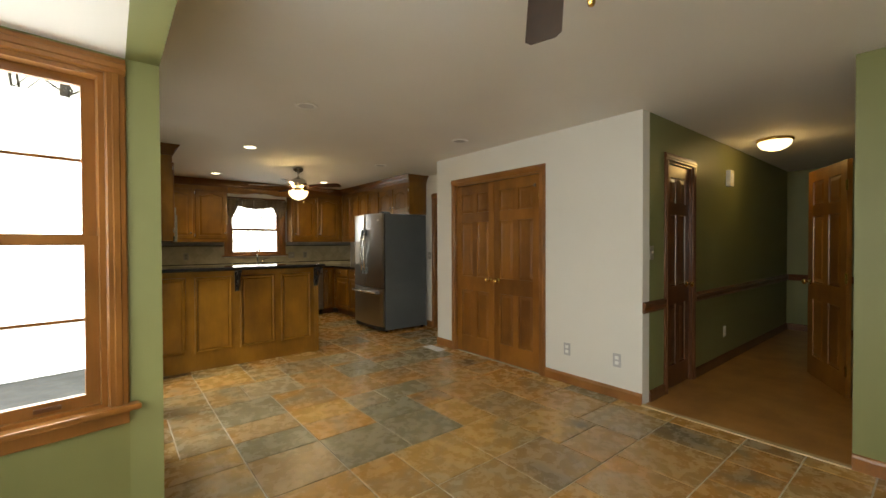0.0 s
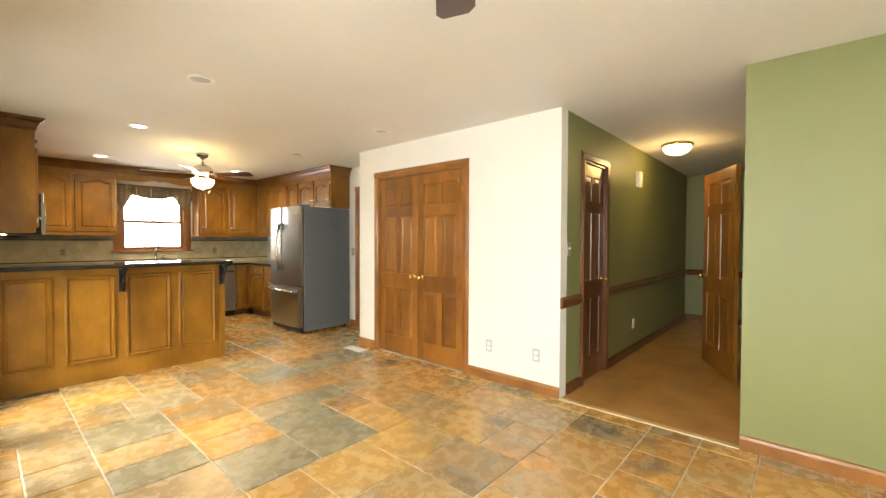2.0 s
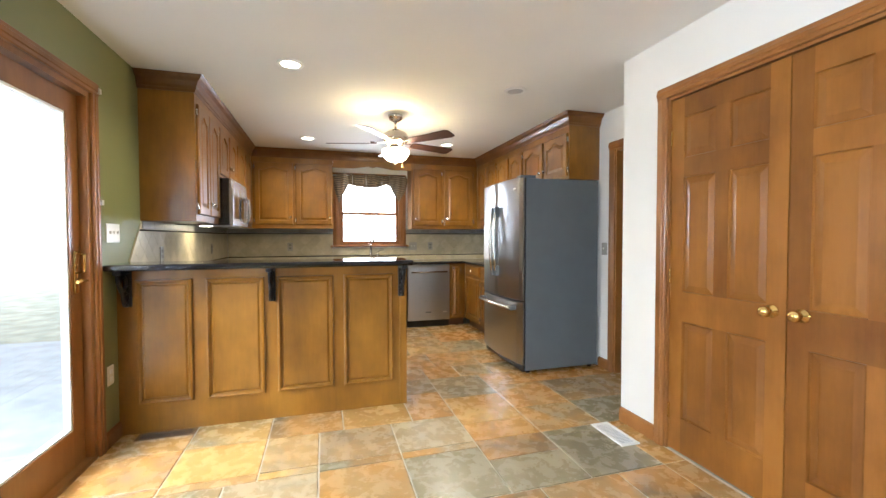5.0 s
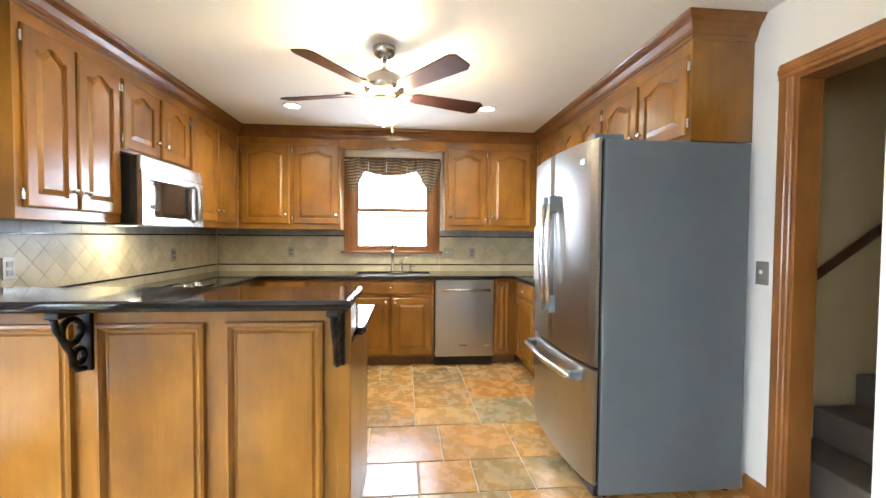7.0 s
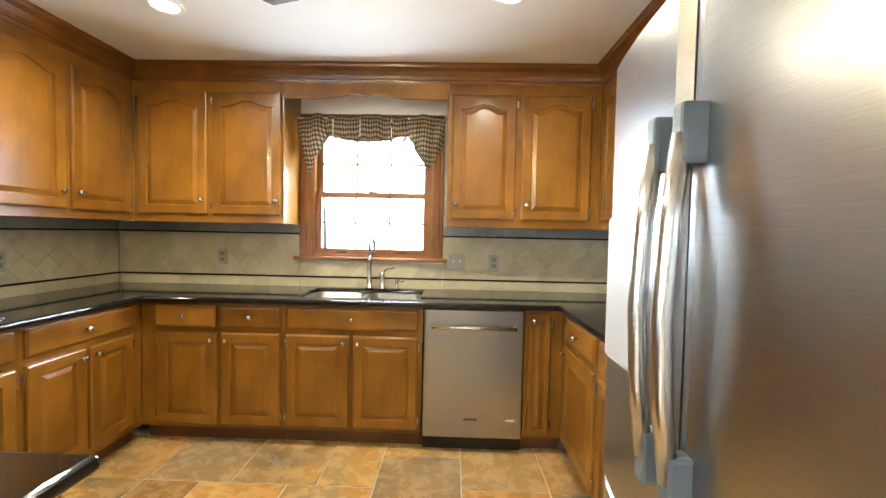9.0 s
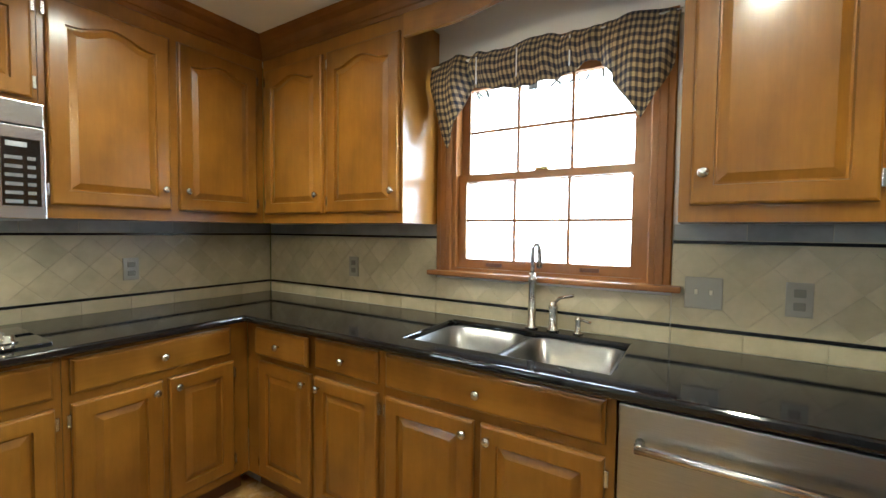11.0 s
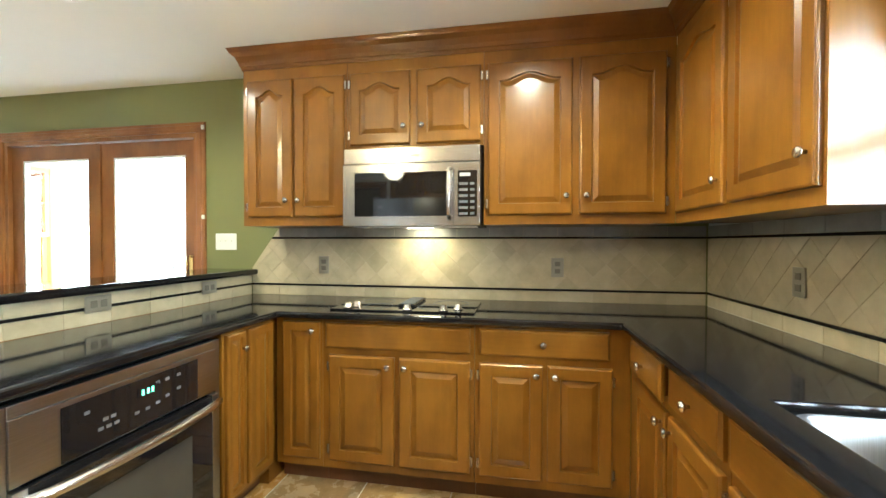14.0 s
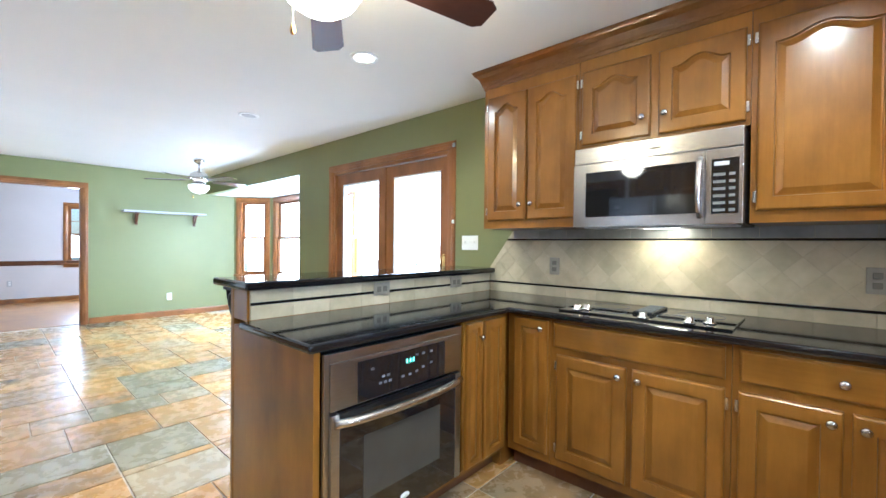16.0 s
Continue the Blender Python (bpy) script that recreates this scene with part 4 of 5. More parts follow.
def fridge():
    m = pose(2.695, 5.665, 0, 0, 0, -90)     # local x runs south, viewer to the west
    W, D, H = 0.915, 0.76, 1.785
    f = thing("refrigerator", "stainless french-door refrigerator with grey sides", "refrigerator", m)
    part("body", boxes((0.003, W - 0.003, 0.0, D, 0.03, H), bev=0.008), GREYP, f, "textured grey metal cabinet")
    part("top_hinge_cover", boxes((W - 0.10, W - 0.01, -0.05, 0.10, H, H + 0.028), bev=0.008), GREYP, f)
    part("base_grille", boxes((0.02, W - 0.02, -0.02, 0.02, 0.02, 0.075)), BLACKP, f)

    def bowed(x0, x1, z0, z1, name, label):
        bm = bmesh.new()
        n = 12
        loops = []
        for z, ins in ((z0, 0.010), (z0 + 0.006, 0.0), (z1 - 0.006, 0.0), (z1, 0.010)):
            fr = []
            for i in range(n + 1):
                x = x0 + (x1 - x0) * i / n
                u = (x / W - 0.5) * 2
                y = -0.045 - 0.045 * (1 - u * u)
                e = min(i, n - i)
                if e == 0:
                    y += 0.012
                fr.append((x, y + ins, z))
            loops.append(fr + [(x1, -0.018, z), (x0, -0.018, z)])
        bridge(bm, loops)
        return part(name, bm, STEEL, f, label)
    part("gasket", boxes((0.02, W - 0.02, -0.018, 0.0, 0.09, H - 0.01)), BLACKP, f, "dark door gasket")
    a = bowed(0.0, W / 2 - 0.003, 0.672, 1.792, "door", "brushed stainless door")
    b = bowed(W / 2 + 0.003, W, 0.672, 1.792, "door", "brushed stainless door")
    c = bowed(0.0, W, 0.085, 0.660, "freezer_drawer", "brushed stainless freezer drawer")
    for d, x in ((a, W / 2 - 0.045), (b, W / 2 + 0.045)):
        bm = bmesh.new()
        tube(bm, [(x, -0.12, 0.92), (x, -0.135, 1.05), (x, -0.142, 1.20), (x, -0.135, 1.36), (x, -0.12, 1.50)], 0.017, 10)
        h = part("handle", bm, NICKEL, d, "bowed steel handle")
        for z in (0.92, 1.50):
            part("handle_foot", boxes((x - 0.018, x + 0.018, -0.130, -0.084, z - 0.05, z + 0.05), bev=0.008), GREYP, d)
    bm = bmesh.new()
    tube(bm, [(0.10, -0.10, 0.60), (0.13, -0.135, 0.60), (W / 2, -0.155, 0.60), (W - 0.13, -0.135, 0.60), (W - 0.10, -0.10, 0.60)], 0.017, 10)
    part("handle", bm, NICKEL, c, "bowed steel handle")
    for x in (0.115, W - 0.115):
        part("handle_foot", boxes((x - 0.03, x + 0.03, -0.125, -0.055, 0.58, 0.62), bev=0.008), GREYP, c)
    dsp = part("dispenser", boxes((0.10, 0.30, -0.085, -0.06, 1.02, 1.38), bev=0.01), GREYM, a, "grey water dispenser panel")
    part("dispenser_recess", boxes((0.125, 0.275, -0.089, -0.08, 1.08, 1.22)), GREYM, a, "grey dispenser recess")
    bm = lathe(bmesh.new(), [(0.001, 0), (0.020, 0.0), (0.020, 0.003), (0.001, 0.004)], (0, 0, 0), "y", 20)
    bmesh.ops.scale(bm, vec=(1.6, 1, 0.8), verts=bm.verts)
    bmesh.ops.translate(bm, vec=(W - 0.10, -0.066, 1.69), verts=bm.verts)
    part("badge", bm, PLASTW, b)
    for x in (0.06, W - 0.06):
        part("foot", lathe(bmesh.new(), [(0.02, 0.0), (0.02, 0.035)], (x, 0.05, 0), n=12), BLACKP, f)
        part("foot", lathe(bmesh.new(), [(0.02, 0.0), (0.02, 0.035)], (x, D - 0.05, 0), n=12), BLACKP, f)
    return f


fridge()


def microwave():
    m = pose(0.148, 5.488, 1.366, 0, 0, 90)
    W, H, D = 0.75, 0.420, 0.148 - WX - 0.004
    f = thing("microwave", "stainless over-the-range microwave with black door window", "microwave", m)
    part("body", boxes((0, W, 0.02, D, 0.0, H), bev=0.004), BLACKP, f, "dark metal housing")
    part("vent_strip", boxes((0, W, -0.0, 0.02, H - 0.085, H), bev=0.004), STEELH, f, "stainless vent strip")
    d = part("door", boxes((0, 0.066, -0.010, 0.02, 0.0, H - 0.09), (0.575, 0.61, -0.010, 0.02, 0.0, H - 0.09), (0.066, 0.575, -0.010, 0.02, 0.0, 0.050), (0.066, 0.575, -0.010, 0.02, H - 0.135, H - 0.09)), STEELH, f, "stainless door frame")
    part("door_window", boxes((0.066, 0.575, -0.006, 0.018, 0.050, H - 0.135)), BLACKG, d, "dark glass door window")
    bm = bmesh.new()
    tube(bm, [(0.592, -0.012, 0.035), (0.592, -0.045, 0.06), (0.592, -0.050, 0.16), (0.592, -0.045, 0.27), (0.592, -0.012, 0.295)], 0.013, 10)
    part("handle", bm, NICKEL, d, "vertical chrome handle")
    p = part("control_panel", boxes((0.612, W, -0.008, 0.02, 0.0, H - 0.09), bev=0.003), STEELH, f, "stainless control panel")
    k = part("keypad", boxes((0.635, 0.735, -0.011, -0.006, 0.045, H - 0.135)), BLACKG, p, "black keypad")
    for r in range(6):
        for c_ in range(2):
            w = 0.045 if c_ == 0 else 0.022
            x = 0.642 + 0.058 * c_
            part("button", boxes((x, x + w, -0.0125, -0.0105, 0.055 + 0.031 * r, 0.055 + 0.031 * r + 0.012)), KEYM, k)
    part("display", boxes((0.645, 0.70, -0.0125, -0.0105, 0.255, 0.272)), GREYM, k)
    bm = lathe(bmesh.new(), [(0.001, 0), (0.012, 0.0), (0.012, 0.002), (0.001, 0.003)], (0, 0, 0), "y", 16)
    bmesh.ops.scale(bm, vec=(2.4, 1, 0.5), verts=bm.verts)
    bmesh.ops.translate(bm, vec=(0.40, 0.0, H - 0.045), verts=bm.verts)
    part("badge", bm, NICKEL, f)
    part("underside_lamp", boxes((0.28, 0.44, 0.26, 0.33, -0.004, 0.001)), BULBW, f, "lit lamp under the microwave")
    part("underside_filter", boxes((0.04, 0.72, 0.04, 0.22, -0.006, 0.001)), GREYM, f)
    return f


microwave()
lm = area("microwave_lamp", (-0.17, 5.87, 1.360), (-0.22, 5.87, 0.9), 0.14, 0.05, 2.2, (1.0, 0.80, 0.45))


def oven():
    m = pose(1.50, PY1, 0.13, 0, 0, 180)    # local x runs west
    W, H = 0.76, 0.735
    f = thing("wall_oven", "stainless built-in oven with black glass door under the worktop", "oven", m)
    part("housing", boxes((0.01, W - 0.01, 0.0, 0.55, 0.0, H)), BLACKP, f)
    part("trim_frame", boxes((0, 0.022, -0.02, 0.0, 0, H), (W - 0.022, W, -0.02, 0.0, 0, H), (0.022, W - 0.022, -0.02, 0.0, H - 0.035, H), (0.022, W - 0.022, -0.02, 0.0, 0, 0.012), bev=0.003), STEEL, f)
    p = part("control_panel", boxes((0.022, W - 0.022, -0.026, 0.0, 0.525, H - 0.035), bev=0.003), STEEL, f, "stainless control panel")
    k = part("keypad", boxes((0.14, W - 0.13, -0.029, -0.024, 0.53, 0.685)), BLACKG, p, "black keypad")
    part("display", boxes((0.37, 0.45, -0.0305, -0.0285, 0.625, 0.655)), BLACKP, k)
    for x in (0.385, 0.405, 0.422):
        part("digit", boxes((x, x + 0.009, -0.0315, -0.030, 0.631, 0.649)), GREENLED, k, "lit green digit")
    for x, z in ((0.20, 0.64), (0.24, 0.575), (0.265, 0.575), (0.29, 0.575), (0.255, 0.60), (0.28, 0.60), (0.36, 0.575), (0.40, 0.575), (0.44, 0.58), (0.48, 0.59), (0.44, 0.65), (0.48, 0.65), (0.53, 0.60), (0.53, 0.65)):
        part("button", boxes((x, x + 0.016, -0.0305, -0.0285, z, z + 0.010)), KEYM, k)
    d = part("door", boxes((0.057, W - 0.057, -0.033, 0.0, 0.012, 0.515)), BLACKG, f, "black glass oven door")
    for x in (0.022, W - 0.057):
        part("door_edge", boxes((x, x + 0.035, -0.035, 0.0, 0.012, 0.515), bev=0.003), STEEL, d, "stainless door edge")
    part("door_window", boxes((0.165, W - 0.165, -0.0345, -0.032, 0.15, 0.40)), plain("smoked_glass", (0.05, 0.048, 0.04), 0.08, var=0.1, relief=0), d, "smoked oven window")
    bm = bmesh.new()
    pts = []
    for i in range(13):
        u = i / 12
        pts.append((0.03 + (W - 0.06) * u, -0.042 - 0.045 * math.sin(math.pi * u) ** 0.6, 0.485))
    tube(bm, pts, 0.017, 10)
    part("handle", bm, NICKEL, d, "bowed steel handle")
    bm = lathe(bmesh.new(), [(0.001, 0), (0.014, 0.0), (0.014, 0.002), (0.001, 0.003)], (0, 0, 0), "y", 18)
    bmesh.ops.scale(bm, vec=(1.8, 1, 0.9), verts=bm.verts)
    bmesh.ops.translate(bm, vec=(W / 2, -0.034, 0.075), verts=bm.verts)
    part("badge", bm, PLASTW, d)


oven()


def dishwasher():
    m = pose(2.038, 6.925, 0)
    W = 0.602
    f = thing("dishwasher", "stainless dishwasher with a bar handle under the worktop", "dishwasher", m)
    part("tub", boxes((0.01, W - 0.01, 0.03, 0.56, 0.09, 0.87)), BLACKP, f)
    d = part("door", boxes((0.004, W - 0.004, -0.012, 0.03, 0.10, 0.872), bev=0.006), STEEL, f, "brushed stainless door")
    bm = bmesh.new()
    tube(bm, [(0.05, -0.055, 0.775), (W - 0.05, -0.055, 0.775)], 0.012, 12)
    h = part("handle", bm, NICKEL, d, "steel bar handle")
    for x in (0.06, W - 0.06):
        part("handle_post", lathe(bmesh.new(), [(0.013, 0.0), (0.013, 0.05)], (x, -0.010, 0.775), "y", 12), NICKEL, d)
    part("vent_badge", boxes((W / 2 - 0.05, W / 2 + 0.03, -0.0135, -0.0115, 0.205, 0.220)), GREYP, d)
    part("logo_badge", boxes((W - 0.10, W - 0.045, -0.0135, -0.0115, 0.205, 0.216)), PLASTW, d)
    part("kick_plate", boxes((0.0, W, 0.05, 0.07, 0.0, 0.095)), BLACKP, f)


dishwasher()


def cooktop():
    f = thing("cooktop", "black glass cooktop with a centre vent and steel knobs", "cooktop", pose(0.02, 5.835, 0.9165))
    part("glass_top", boxes((-0.19, 0.225, -0.385, 0.385, 0.0, 0.008), bev=0.003), BLACKG, f)
    part("centre_vent", boxes((-0.19, 0.10, -0.045, 0.045, 0.008, 0.022), bev=0.004), BLACKP, f)
    for i in range(9):
        part("vent_slat", boxes((-0.17 + 0.03 * i, -0.155 + 0.03 * i, -0.035, 0.035, 0.022, 0.026)), GREYP, f)
    for x, y in ((0.18, -0.30), (0.13, -0.27), (0.19, 0.03), (0.18, 0.22), (0.13, 0.29)):
        part("knob", lathe(bmesh.new(), [(0.026, 0.008), (0.026, 0.014), (0.018, 0.018), (0.017, 0.036), (0.001, 0.038)], (x, y, 0), n=18), NICKEL, f, "steel control knob")
    for x, y, r in ((-0.08, -0.22, 0.10), (0.09, -0.16, 0.08), (-0.08, 0.22, 0.10), (0.07, 0.14, 0.08)):
        bm = bmesh.new()
        tube(bm, [(x + r * math.cos(a), y + r * math.sin(a), 0.0082) for a in [2 * math.pi * i / 28 for i in range(28)]], 0.0012, 4, True)
        part("burner_ring", bm, GREYP, f)


cooktop()


def rrect(x0, x1, y0, y1, r, z, n=5):
    pts = []
    for cx, cy, a0 in ((x1 - r, y0 + r, -90), (x1 - r, y1 - r, 0), (x0 + r, y1 - r, 90), (x0 + r, y0 + r, 180)):
        for i in range(n + 1):
            a = radians(a0 + 90 * i / n)
            pts.append((cx + r * math.cos(a), cy + r * math.sin(a), z))
    return pts


sk = thing("sink", "undermounted double-bowl stainless steel sink", "sink")
for a, b in ((SX0 + 0.002, 1.612), (1.628, SX1 - 0.002)):
    bm = bmesh.new()
    y0, y1 = SY0_ + 0.002, SY1_ - 0.002
    bridge(bm, [rrect(a, b, y0, y1, 0.07, 0.894), rrect(a + 0.012, b - 0.012, y0 + 0.012, y1 - 0.012, 0.07, 0.889), rrect(a + 0.018, b - 0.018, y0 + 0.018, y1 - 0.018, 0.07, 0.75),
                rrect(a + 0.03, b - 0.03, y0 + 0.03, y1 - 0.03, 0.06, 0.722), rrect(a + 0.06, b - 0.06, y0 + 0.06, y1 - 0.06, 0.05, 0.715)], False, True)
    for fc in bm.faces:
        fc.smooth = len(fc.verts) == 4
    bw = part("bowl", bm, SINKM, sk)
    part("drain", lathe(bmesh.new(), [(0.045, 0.716), (0.045, 0.719), (0.025, 0.7185), (0.02, 0.717)], ((a + b) / 2, (y0 + y1) / 2, 0), n=20), NICKEL, bw)
part("divider", boxes((1.606, 1.634, SY0_ + 0.02, SY1_ - 0.02, 0.84, 0.891), bev=0.006), SINKM, sk)
bm = bmesh.new()
for (x0, x1) in ((SX0, SX1),):
    bridge(bm, [rrect(x0 - 0.012, x1 + 0.012, SY0_ - 0.012, SY1_ + 0.012, 0.02, 0.880), rrect(x0 - 0.012, x1 + 0.012, SY0_ - 0.012, SY1_ + 0.012, 0.02, 0.883), rrect(x0 + 0.004, x1 - 0.004, SY0_ + 0.004, SY1_ - 0.004, 0.075, 0.8845), rrect(x0 + 0.004, x1 - 0.004, SY0_ + 0.004, SY1_ - 0.004, 0.075, 0.879)], False, False)
part("flange", bm, SINKM, sk)

fc = thing("faucet", "tall satin nickel pull-out faucet behind the sink", "faucet", pose(1.60, 7.45, 0.9165))
part("base", lathe(bmesh.new(), [(0.028, 0), (0.028, 0.006), (0.018, 0.012), (0.016, 0.20), (0.020, 0.205), (0.020, 0.218), (0.014, 0.224), (0.013, 0.24)]), NICKEL, fc)
bm = bmesh.new()
tube(bm, [(0, 0, 0.22), (0, 0, 0.325), (0.003, -0.003, 0.350), (0.012, -0.007, 0.368), (0.024, -0.011, 0.368), (0.033, -0.015, 0.350), (0.036, -0.016, 0.32)], 0.0105, 12)
part("spout", bm, NICKEL, fc)
part("spray_head", lathe(bmesh.new(), [(0.010, 0.0), (0.014, 0.006), (0.013, 0.05), (0.010, 0.06)], (0.036, -0.016, 0.265), n=16), NICKEL, fc)
fh = thing("mixer_tap", "satin nickel lever mixer tap beside the faucet", "tap", pose(1.695, 7.45, 0.9165))
part("post", lathe(bmesh.new(), [(0.026, 0), (0.026, 0.006), (0.019, 0.012), (0.018, 0.09), (0.021, 0.10), (0.012, 0.125), (0.001, 0.128)]), NICKEL, fh)
bm = bmesh.new()
tube(bm, [(0, 0, 0.115), (0.03, -0.01, 0.145), (0.09, -0.02, 0.160)], 0.007, 10)
part("lever", bm, NICKEL, fh)
sp = thing("soap_dispenser", "small satin nickel soap dispenser", "soap dispenser", pose(1.80, 7.45, 0.9165))
part("base", lathe(bmesh.new(), [(0.020, 0), (0.020, 0.006), (0.012, 0.012), (0.011, 0.05), (0.014, 0.055), (0.010, 0.07), (0.001, 0.072)]), NICKEL, sp)
bm = bmesh.new()
tube(bm, [(0, 0, 0.06), (0.02, -0.01, 0.062), (0.055, -0.02, 0.055)], 0.006, 8)
part("spout", bm, NICKEL, sp)

# ---------------- fabric valance ----------------
bm = bmesh.new()
uvl = bm.loops.layers.uv.new("UVMap")
NU, NV = 120, 16
rows_ = []
for i in range(NU + 1):
    u = i / NU
    x = 1.075 + 1.065 * u
    d = min(u, 1 - u)
    top = 2.145 + 0.022 * abs(math.sin(u * 9.5)) + 0.004 * math.sin(u * 61)
    knots = ((0.0, 1.93), (0.055, 1.735), (0.11, 1.86), (0.19, 2.02), (0.30, 1.985), (0.46, 1.968), (0.62, 1.985), (0.73, 2.03), (0.82, 1.90), (0.90, 1.775), (1.0, 1.95))
    low = next(a[1] + (b[1] - a[1]) * (u - a[0]) / (b[0] - a[0]) for a, b in zip(knots, knots[1:]) if u <= b[0] + 1e-9)
    col = []
    for k in range(NV + 1):
        w = k / NV
        puff = math.sin(math.pi * min(w * 1.1, 1)) * 0.048
        fold = 0.012 * math.sin(u * 75 + 3 * w) * (0.4 + 0.6 * w) + 0.008 * math.sin(u * 33 + 1)
        gather = 0.025 * (math.exp(-((u - 0.19) / 0.02) ** 2) + math.exp(-((u - 0.74) / 0.02) ** 2))
        col.append((bm.verts.new((x + 0.02 * (w if u < 0.5 else -w) * (1 if d < 0.2 else 0), NY - 0.075 - puff + fold + gather, top + (low - top) * w)), u, (top - (top + (low - top) * w))))
    rows_.append(col)
for i in range(NU):
    for k in range(NV):
        q = (rows_[i][k], rows_[i + 1][k], rows_[i + 1][k + 1], rows_[i][k + 1])
        f = bm.faces.new([a[0] for a in q])
        f.smooth = True
        for lp, a in zip(f.loops, q):
            lp[uvl].uv = (a[1] * 58, a[2] * 32)
me = bpy.data.meshes.new("curtain_valance")
bm.to_mesh(me)
bm.free()
me.materials.append(CHECK)
cv = tagged(new("curtain_valance", me), "gathered black and tan checked fabric valance over the window", "curtain")
md = cv.modifiers.new("thickness", "SOLIDIFY")
md.thickness = 0.003
for u in (0.25, 0.43, 0.64):
    part("cord", tube(bmesh.new(), [(1.075 + 1.065 * u, NY - 0.125, 2.12), (1.075 + 1.065 * u, NY - 0.125, 2.0)], 0.003, 6), PLASTW, cv, "thin white gathering cord")
rod = solid("curtain_rod", tube(bmesh.new(), [(1.072, NY - 0.075, 2.135), (2.145, NY - 0.075, 2.135)], 0.008), PLASTW, "thin white curtain rod behind the valance", "curtain rod")

# ---------------- ceiling fans and lamps ----------------


def fan(name, x, y, first, bulb, label, drop=0.0):
    f = thing(name, label, "ceiling fan", pose(x, y, -drop), "ceiling fans")
    part("canopy", lathe(bmesh.new(), [(0.068, CEIL + drop), (0.068, CEIL + drop - 0.02), (0.058, CEIL + drop - 0.045), (0.028, CEIL + drop - 0.062), (0.016, CEIL + drop - 0.066)], n=28), NICKEL, f, "brushed nickel canopy")
    part("downrod", lathe(bmesh.new(), [(0.0125, CEIL + drop - 0.06), (0.0125, 2.27)], n=12), NICKEL, f)
    part("motor", lathe(bmesh.new(), [(0.02, 2.285), (0.06, 2.275), (0.105, 2.245), (0.118, 2.21), (0.118, 2.175), (0.10, 2.155), (0.075, 2.145), (0.075, 2.105)], n=32), NICKEL, f, "brushed nickel motor housing")
    for k in range(5):
        a = first + 72 * k
        bm = bmesh.new()
        n = 14
        up, dn = [], []
        for i in range(n + 1):
            s = i / n
            r = 0.175 + 0.475 * s
            w = 0.048 + 0.022 * s
            if s > 0.93:
                w *= math.sqrt(max(1 - ((s - 0.93) / 0.07) ** 2 * 0.55, 0))
            if s < 0.06:
                w *= 0.75
            up.append((r, w))
            dn.append((r, -w))
        outline = up + dn[::-1]
        tilt = -math.tan(radians(12))
        bridge(bm, [[(r, w, 2.150 + w * tilt) for r, w in outline], [(r, w, 2.157 + w * tilt) for r, w in outline]])
        b = part("blade", bm, BLADEW, f, "dark cherry fan blade")
        b.rotation_euler = (0, 0, radians(a))
        br = boxes((0.09, 0.24, -0.016, 0.016, 2.157, 2.164), (0.20, 0.24, -0.04, 0.04, 2.158, 2.166), bev=0.003)
        ir = part("blade_iron", br, NICKEL, f, "nickel blade bracket")
        ir.rotation_euler = (0, 0, radians(a))
    part("light_fitter", lathe(bmesh.new(), [(0.085, 2.115), (0.088, 2.10), (0.088, 2.085), (0.07, 2.08)], n=28), NICKEL, f)
    bm = lathe(bmesh.new(), [(0.128, 2.088), (0.132, 2.075), (0.126, 2.045), (0.105, 2.010), (0.07, 1.985), (0.03, 1.975), (0.001, 1.974)], n=32)
    s = part("glass_bowl", bm, bulb, f, "glowing frosted glass bowl")
    part("finial", lathe(bmesh.new(), [(0.001, 1.956), (0.010, 1.960), (0.012, 1.968), (0.006, 1.976)], n=14), NICKEL, f)
    bm = bmesh.new()
    tube(bm, [(0.05, -0.06, 2.10), (0.055, -0.07, 2.02), (0.055, -0.07, 1.94)], 0.0022, 6)
    ch = part("pull_chain", bm, NICKEL, f)
    part("pull_knob", lathe(bmesh.new(), [(0.002, 1.908), (0.008, 1.913), (0.010, 1.925), (0.006, 1.938), (0.002, 1.942)], (0.055, -0.07, 0), n=12), BRASS, f)
    return f


FX, FY = 1.61, 5.33
fan("ceiling_fan", FX, FY, 20, BULB, "nickel ceiling fan with dark cherry blades and lit bowl")
# weak emission on this bowl stands in for window light falling on the glass
fan("ceiling_fan", 0.33, 0.05, 39, glow("daylit_glow_glass", (1.0, 0.93, 0.82), 1.2), "nickel ceiling fan with dark blades and glass bowl", 0.03)
for k in range(3):
    a = radians(20 + 36 + 120 * k)
    point("fan_lamp", (FX + 0.112 * math.cos(a), FY + 0.112 * math.sin(a), 2.103), FANW * 0.6, (1.0, 0.68, 0.28), 0.02)
point("fan_lamp", (FX, FY, 1.93), FANW * 0.3, WARM, 0.09)

hl = thing("hall_ceiling_light", "lit flush glass dome lamp on the hall ceiling", "ceiling lamp", pose(4.95, 0.62, 0))
part("base", lathe(bmesh.new(), [(0.155, CEIL), (0.162, CEIL - 0.012), (0.155, CEIL - 0.028), (0.14, CEIL - 0.03)], n=32), BRASS, hl)
part("glass_dome", lathe(bmesh.new(), [(0.145, CEIL - 0.03), (0.14, CEIL - 0.06), (0.11, CEIL - 0.095), (0.06, CEIL - 0.115), (0.001, CEIL - 0.12)], n=32), BULB, hl, "lit frosted glass dome")
point("hall_lamp", (4.95, 0.62, CEIL - 0.17), HALLW, (1.0, 0.62, 0.22), 0.10)
setting("ceiling_side_room", boxes((3.1, 6.3, HY0 - 2.25, SY - T, CEIL + 0.002, CEIL + 0.1)), CEILING, "plain ceiling off the hall", category="ceiling")

